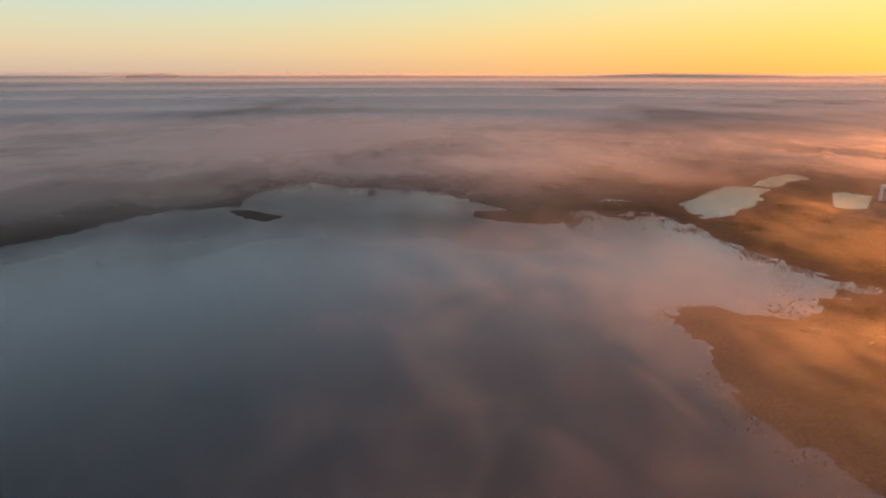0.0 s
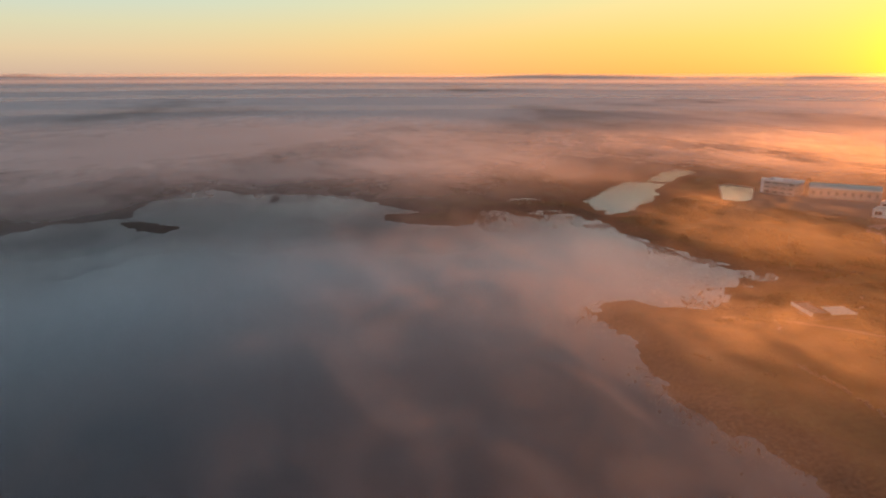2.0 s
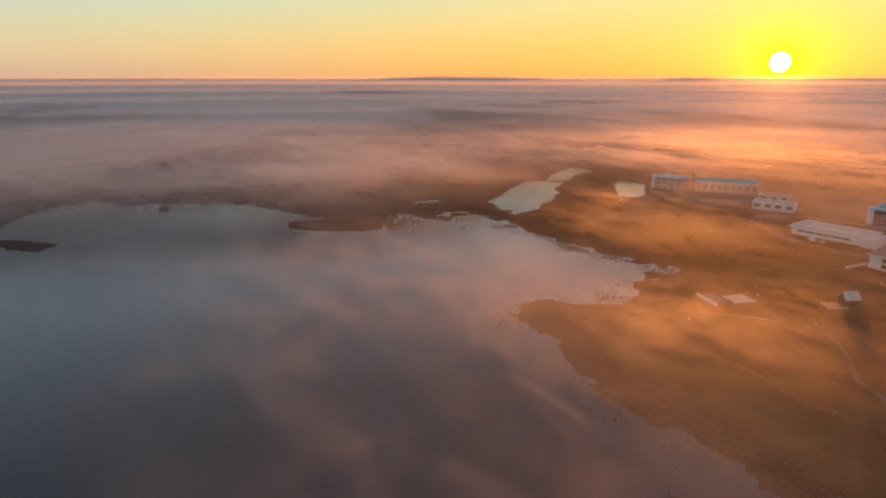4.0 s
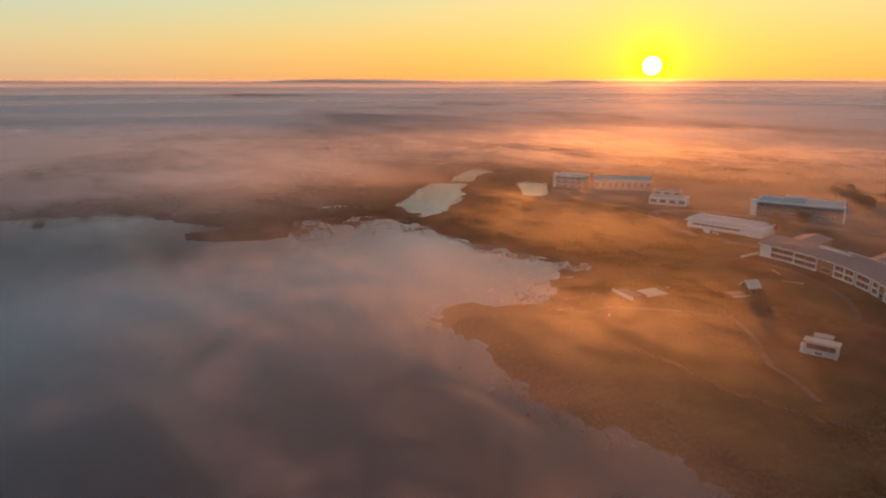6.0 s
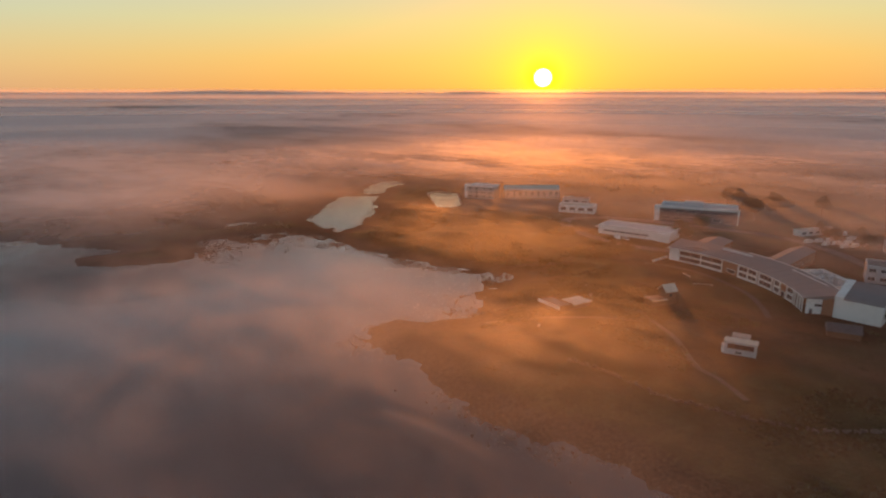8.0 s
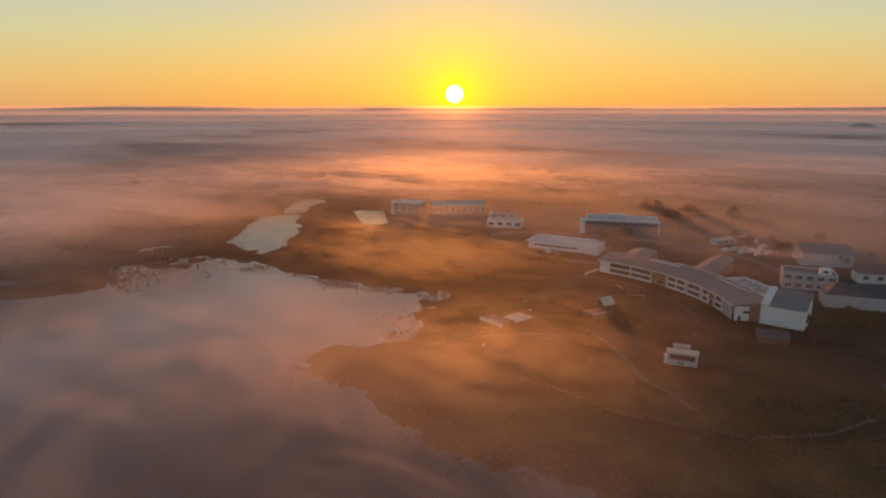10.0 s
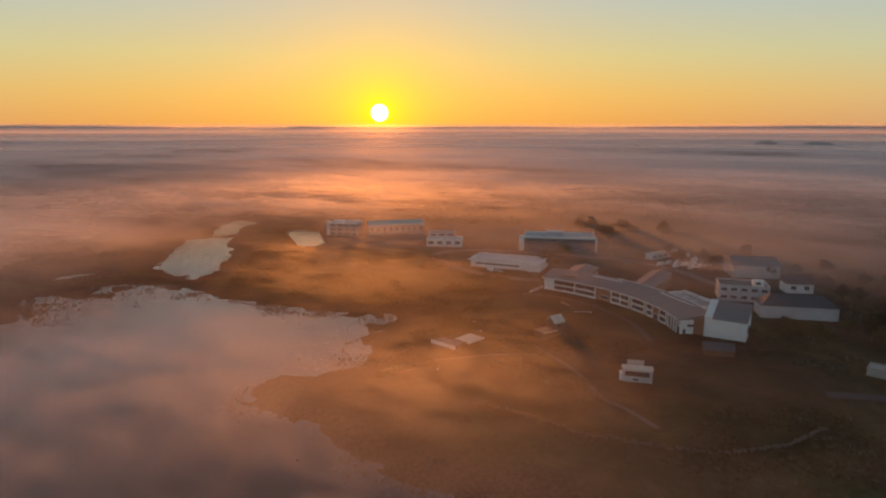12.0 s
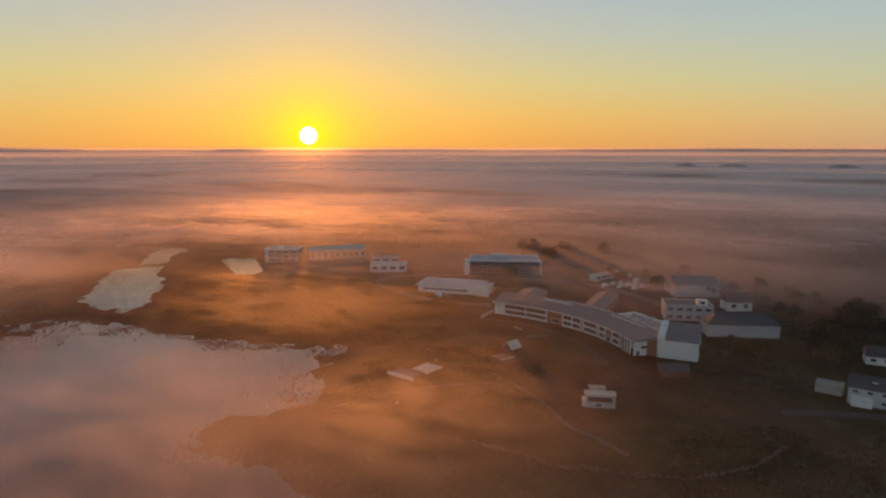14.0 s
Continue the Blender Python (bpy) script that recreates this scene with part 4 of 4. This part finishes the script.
# x, y, spread, how many, kind of group
for cx, cy, sp, count, kinds, lab_, grp in (
        (300, 60, 14, 12, (0, 1), "tall dark broadleaf tree by the houses", "trees by the houses"),
        (255, 66, 12, 8, (0, 2), "dark broadleaf tree beside a cottage", "trees by the houses"),
        (240, 92, 8, 6, (2, 3), "small dark tree behind the white block", "trees by the campus"),
        (225, 100, 6, 4, (3,), "bushy small tree against a white wall", "trees by the campus"),
        (330, 95, 24, 12, (0, 1, 2), "dark tree in misty field", "field trees"),
        (360, 150, 22, 10, (0, 1), "dark tree beyond the car park", "field trees"),
        (300, 235, 12, 8, (2, 3), "small tree between the campus buildings", "trees by the campus"),
        (400, 240, 24, 12, (0, 1), "dark tree behind the laboratory", "trees by the campus"),
        (330, 400, 26, 14, (0, 1, 2), "dark tree behind the works in fog", "trees by the works"),
        (-60, 560, 70, 16, (0, 1, 2), "dark tree on the far shore in fog", "far shore trees"),
        (60, 600, 70, 14, (0, 1, 2), "dark tree on the far shore in fog", "far shore trees")):
    for _ in range(count):
        x, y = random.gauss(cx, sp), random.gauss(cy, sp * 0.6)
        if level(x, y) > 1.2:
            tree(x, y, random.choice(kinds), random.uniform(0.75, 1.15) * (0.6 if "works" in grp else 0.75 if "field" in grp else 1.0), lab_, grp)


def scrub(name, count, region, mat, label, seed, size, inside=None):
    """Low bushes and tussocks, too many to count, in patches."""
    r = np.random.RandomState(seed)
    x, y = r.uniform(region[0], region[1], count * 8), r.uniform(region[2], region[3], count * 8)
    keep_ = (fbm(x + 50 * seed, y, 40, 3) > 0.52) & (ground_z(x, y) > 1.3)
    rr = np.hypot(x - CX, y - CY)
    keep_ &= ~((rr > RAD - 14) & (rr < RAD + 16) & (y < 212) & (y > 100))
    for ax, ay, bx, by in ((140, 178, 160, 198), (152, 116, 172, 133), (174, 158, 196, 176), (192, 104, 208, 119), (212, 84, 292, 180), (255, 220, 300, 270), (230, 376, 300, 450), (196, 40, 222, 76), (248, 42, 262, 60)):
        keep_ &= ~((x > ax) & (x < bx) & (y > ay) & (y < by))
    x, y = x[keep_][:count], y[keep_][:count]
    z = ground_z(x, y)
    verts, faces = [], []
    for px, py, pz in zip(x, y, z):
        s_ = r.uniform(0.5, 1.0) * size
        for _ in range(3):
            ox, oy, k = r.normal(0, 0.5 * s_), r.normal(0, 0.5 * s_), len(verts)
            h_ = s_ * r.uniform(0.5, 1.0)
            n_ = 6
            a0 = r.uniform(0, 6)
            for j in range(n_):
                a_ = a0 + 2 * np.pi * j / n_
                verts.append((px + ox + np.cos(a_) * s_ * r.uniform(0.5, 0.9), py + oy + np.sin(a_) * s_ * r.uniform(0.5, 0.9), pz - 0.2))
            for j in range(n_):
                a_ = a0 + 2 * np.pi * (j + 0.5) / n_
                verts.append((px + ox + np.cos(a_) * s_ * r.uniform(0.3, 0.7), py + oy + np.sin(a_) * s_ * r.uniform(0.3, 0.7), pz + h_ * r.uniform(0.4, 0.8)))
            verts.append((px + ox, py + oy, pz + h_))
            for j in range(n_):
                j2 = (j + 1) % n_
                faces += [(k + j, k + j2, k + n_ + j), (k + n_ + j, k + j2, k + n_ + j2), (k + n_ + j, k + n_ + j2, k + 2 * n_)]
    ob = mesh_object(name, verts, faces, mat)
    return tagged(ob, label, "scrub", kind="stuff")


scrub("scrub", 3600, (75, 230, 20, 215), SCRUB, "brown-green gorse and bramble scrub on the headland", 3, 0.9)
scrub("scrub", 2200, (140, 270, 225, 400), SCRUB, "brown scrub on the misty field beside the bay", 5, 1.4)
scrub("hedge", 900, (205, 330, 10, 100), DARK_LEAF, "dark hedges and bushes round the houses", 7, 1.8)
scrub("far_scrub", 900, (-300, 160, 380, 640), DARK_LEAF, "dark bushes on the far shore in fog", 9, 2.4)

scrub("far_woods", 700, (520, 900, 60, 330), DARK_LEAF, "dark woods standing in fog beyond the campus", 12, 5.5)
scrub("far_woods", 450, (380, 560, 330, 560), DARK_LEAF, "dark woods in fog behind the works", 14, 5.0)

def shore_rocks(count, region, reach, label, seed, size):
    """Weed-covered rocks in the shallows, thick at the water's edge and scattered further out."""
    r = np.random.RandomState(seed)
    x, y = r.uniform(region[0], region[1], count * 30), r.uniform(region[2], region[3], count * 30)
    d = shore_distance(x, y)
    keep_ = (d < 3) & (r.rand(len(x)) < np.exp(-np.abs(d + 1) / reach) * (0.15 + 1.3 * np.clip(fbm(x, y + 40 * seed, 12, 3) - 0.42, 0, 1) * 4))
    verts, faces = [], []
    for px, py in zip(x[keep_][:count], y[keep_][:count]):
        k, n_ = len(verts), 6
        s_, a0, long_ = size * r.uniform(0.35, 1.0) ** 1.5, r.uniform(0, 6), r.uniform(0.25, 0.6)
        c, sn = np.cos(0.9 + r.normal(0, 0.4)), np.sin(0.9 + r.normal(0, 0.4))
        for j in range(n_):
            u, v = np.cos(a0 + j * 1.047) * s_ * r.uniform(0.7, 1.2), np.sin(a0 + j * 1.047) * s_ * long_ * r.uniform(0.7, 1.2)
            verts.append((px + u * c - v * sn, py + u * sn + v * c, -0.25))
        for j in range(n_):
            u, v = np.cos(a0 + j * 1.047) * s_ * 0.7, np.sin(a0 + j * 1.047) * s_ * long_ * 0.7
            verts.append((px + u * c - v * sn, py + u * sn + v * c, max(0.06, level(px, py)) + s_ * r.uniform(0.06, 0.2)))
        for j in range(n_):
            j2 = (j + 1) % n_
            faces.append((k + j, k + j2, k + n_ + j2, k + n_ + j))
        faces.append(tuple(range(k + n_, k + 2 * n_)))
    ob = mesh_object("shore_rocks", verts, faces, WEED)
    return tagged(ob, label, "rocks", kind="stuff")


WEED = plain("wet_weed", (0.035, 0.025, 0.014), 0.6, grain=2.0, vary=0.5)
shore_rocks(1500, (110, 175, 205, 345), 3.6, "dark weed-covered rocks in the shallows of the bay", 21, 1.0)
shore_rocks(1300, (68, 150, 335, 400), 9.0, "dark rocks and weed in the shallows below the stream", 22, 1.1)
shore_rocks(700, (66, 112, 95, 225), 3.0, "dark weed-covered rocks along the headland", 23, 0.7)
shore_rocks(300, (150, 250, 365, 485), 2.5, "small dark rocks along the pond's edge", 24, 1.0)

# ---- distance ----


def far_ridge(az0, az1, r_, top, label, seed, foot=79):
    """A low hill or line of woods far off over the fog."""
    n_ = 60
    verts, faces = [], []
    for i in range(n_ + 1):
        u = i / n_
        a_ = radians(az0 + (az1 - az0) * u)
        h_ = top * (math.sin(math.pi * u) ** 0.7) * (0.55 + 0.45 * float(lattice(np.array([u * 6 + seed]), np.array([seed * 3.3]))[0]))
        h_ += 0.8 * float(lattice(np.array([u * 40.0]), np.array([seed * 1.7]))[0]) * math.sin(math.pi * u)
        for dr, zz in ((-60, -10), (0, foot + h_), (120, -10)):
            verts.append((math.sin(a_) * (r_ + dr), math.cos(a_) * (r_ + dr), zz))
        if i:
            k = i * 3
            faces += [(k - 3, k, k + 1, k - 2), (k - 2, k + 1, k + 2, k - 1)]
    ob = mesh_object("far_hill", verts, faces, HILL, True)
    return tagged(ob, label, "hill", kind="structure")


# distance haze put into the base colour: pale pinkish, for hills and treetops alike
HILL = plain("haze_tinted_hill", (0.55, 0.44, 0.40), 0.95, grain=0.05)
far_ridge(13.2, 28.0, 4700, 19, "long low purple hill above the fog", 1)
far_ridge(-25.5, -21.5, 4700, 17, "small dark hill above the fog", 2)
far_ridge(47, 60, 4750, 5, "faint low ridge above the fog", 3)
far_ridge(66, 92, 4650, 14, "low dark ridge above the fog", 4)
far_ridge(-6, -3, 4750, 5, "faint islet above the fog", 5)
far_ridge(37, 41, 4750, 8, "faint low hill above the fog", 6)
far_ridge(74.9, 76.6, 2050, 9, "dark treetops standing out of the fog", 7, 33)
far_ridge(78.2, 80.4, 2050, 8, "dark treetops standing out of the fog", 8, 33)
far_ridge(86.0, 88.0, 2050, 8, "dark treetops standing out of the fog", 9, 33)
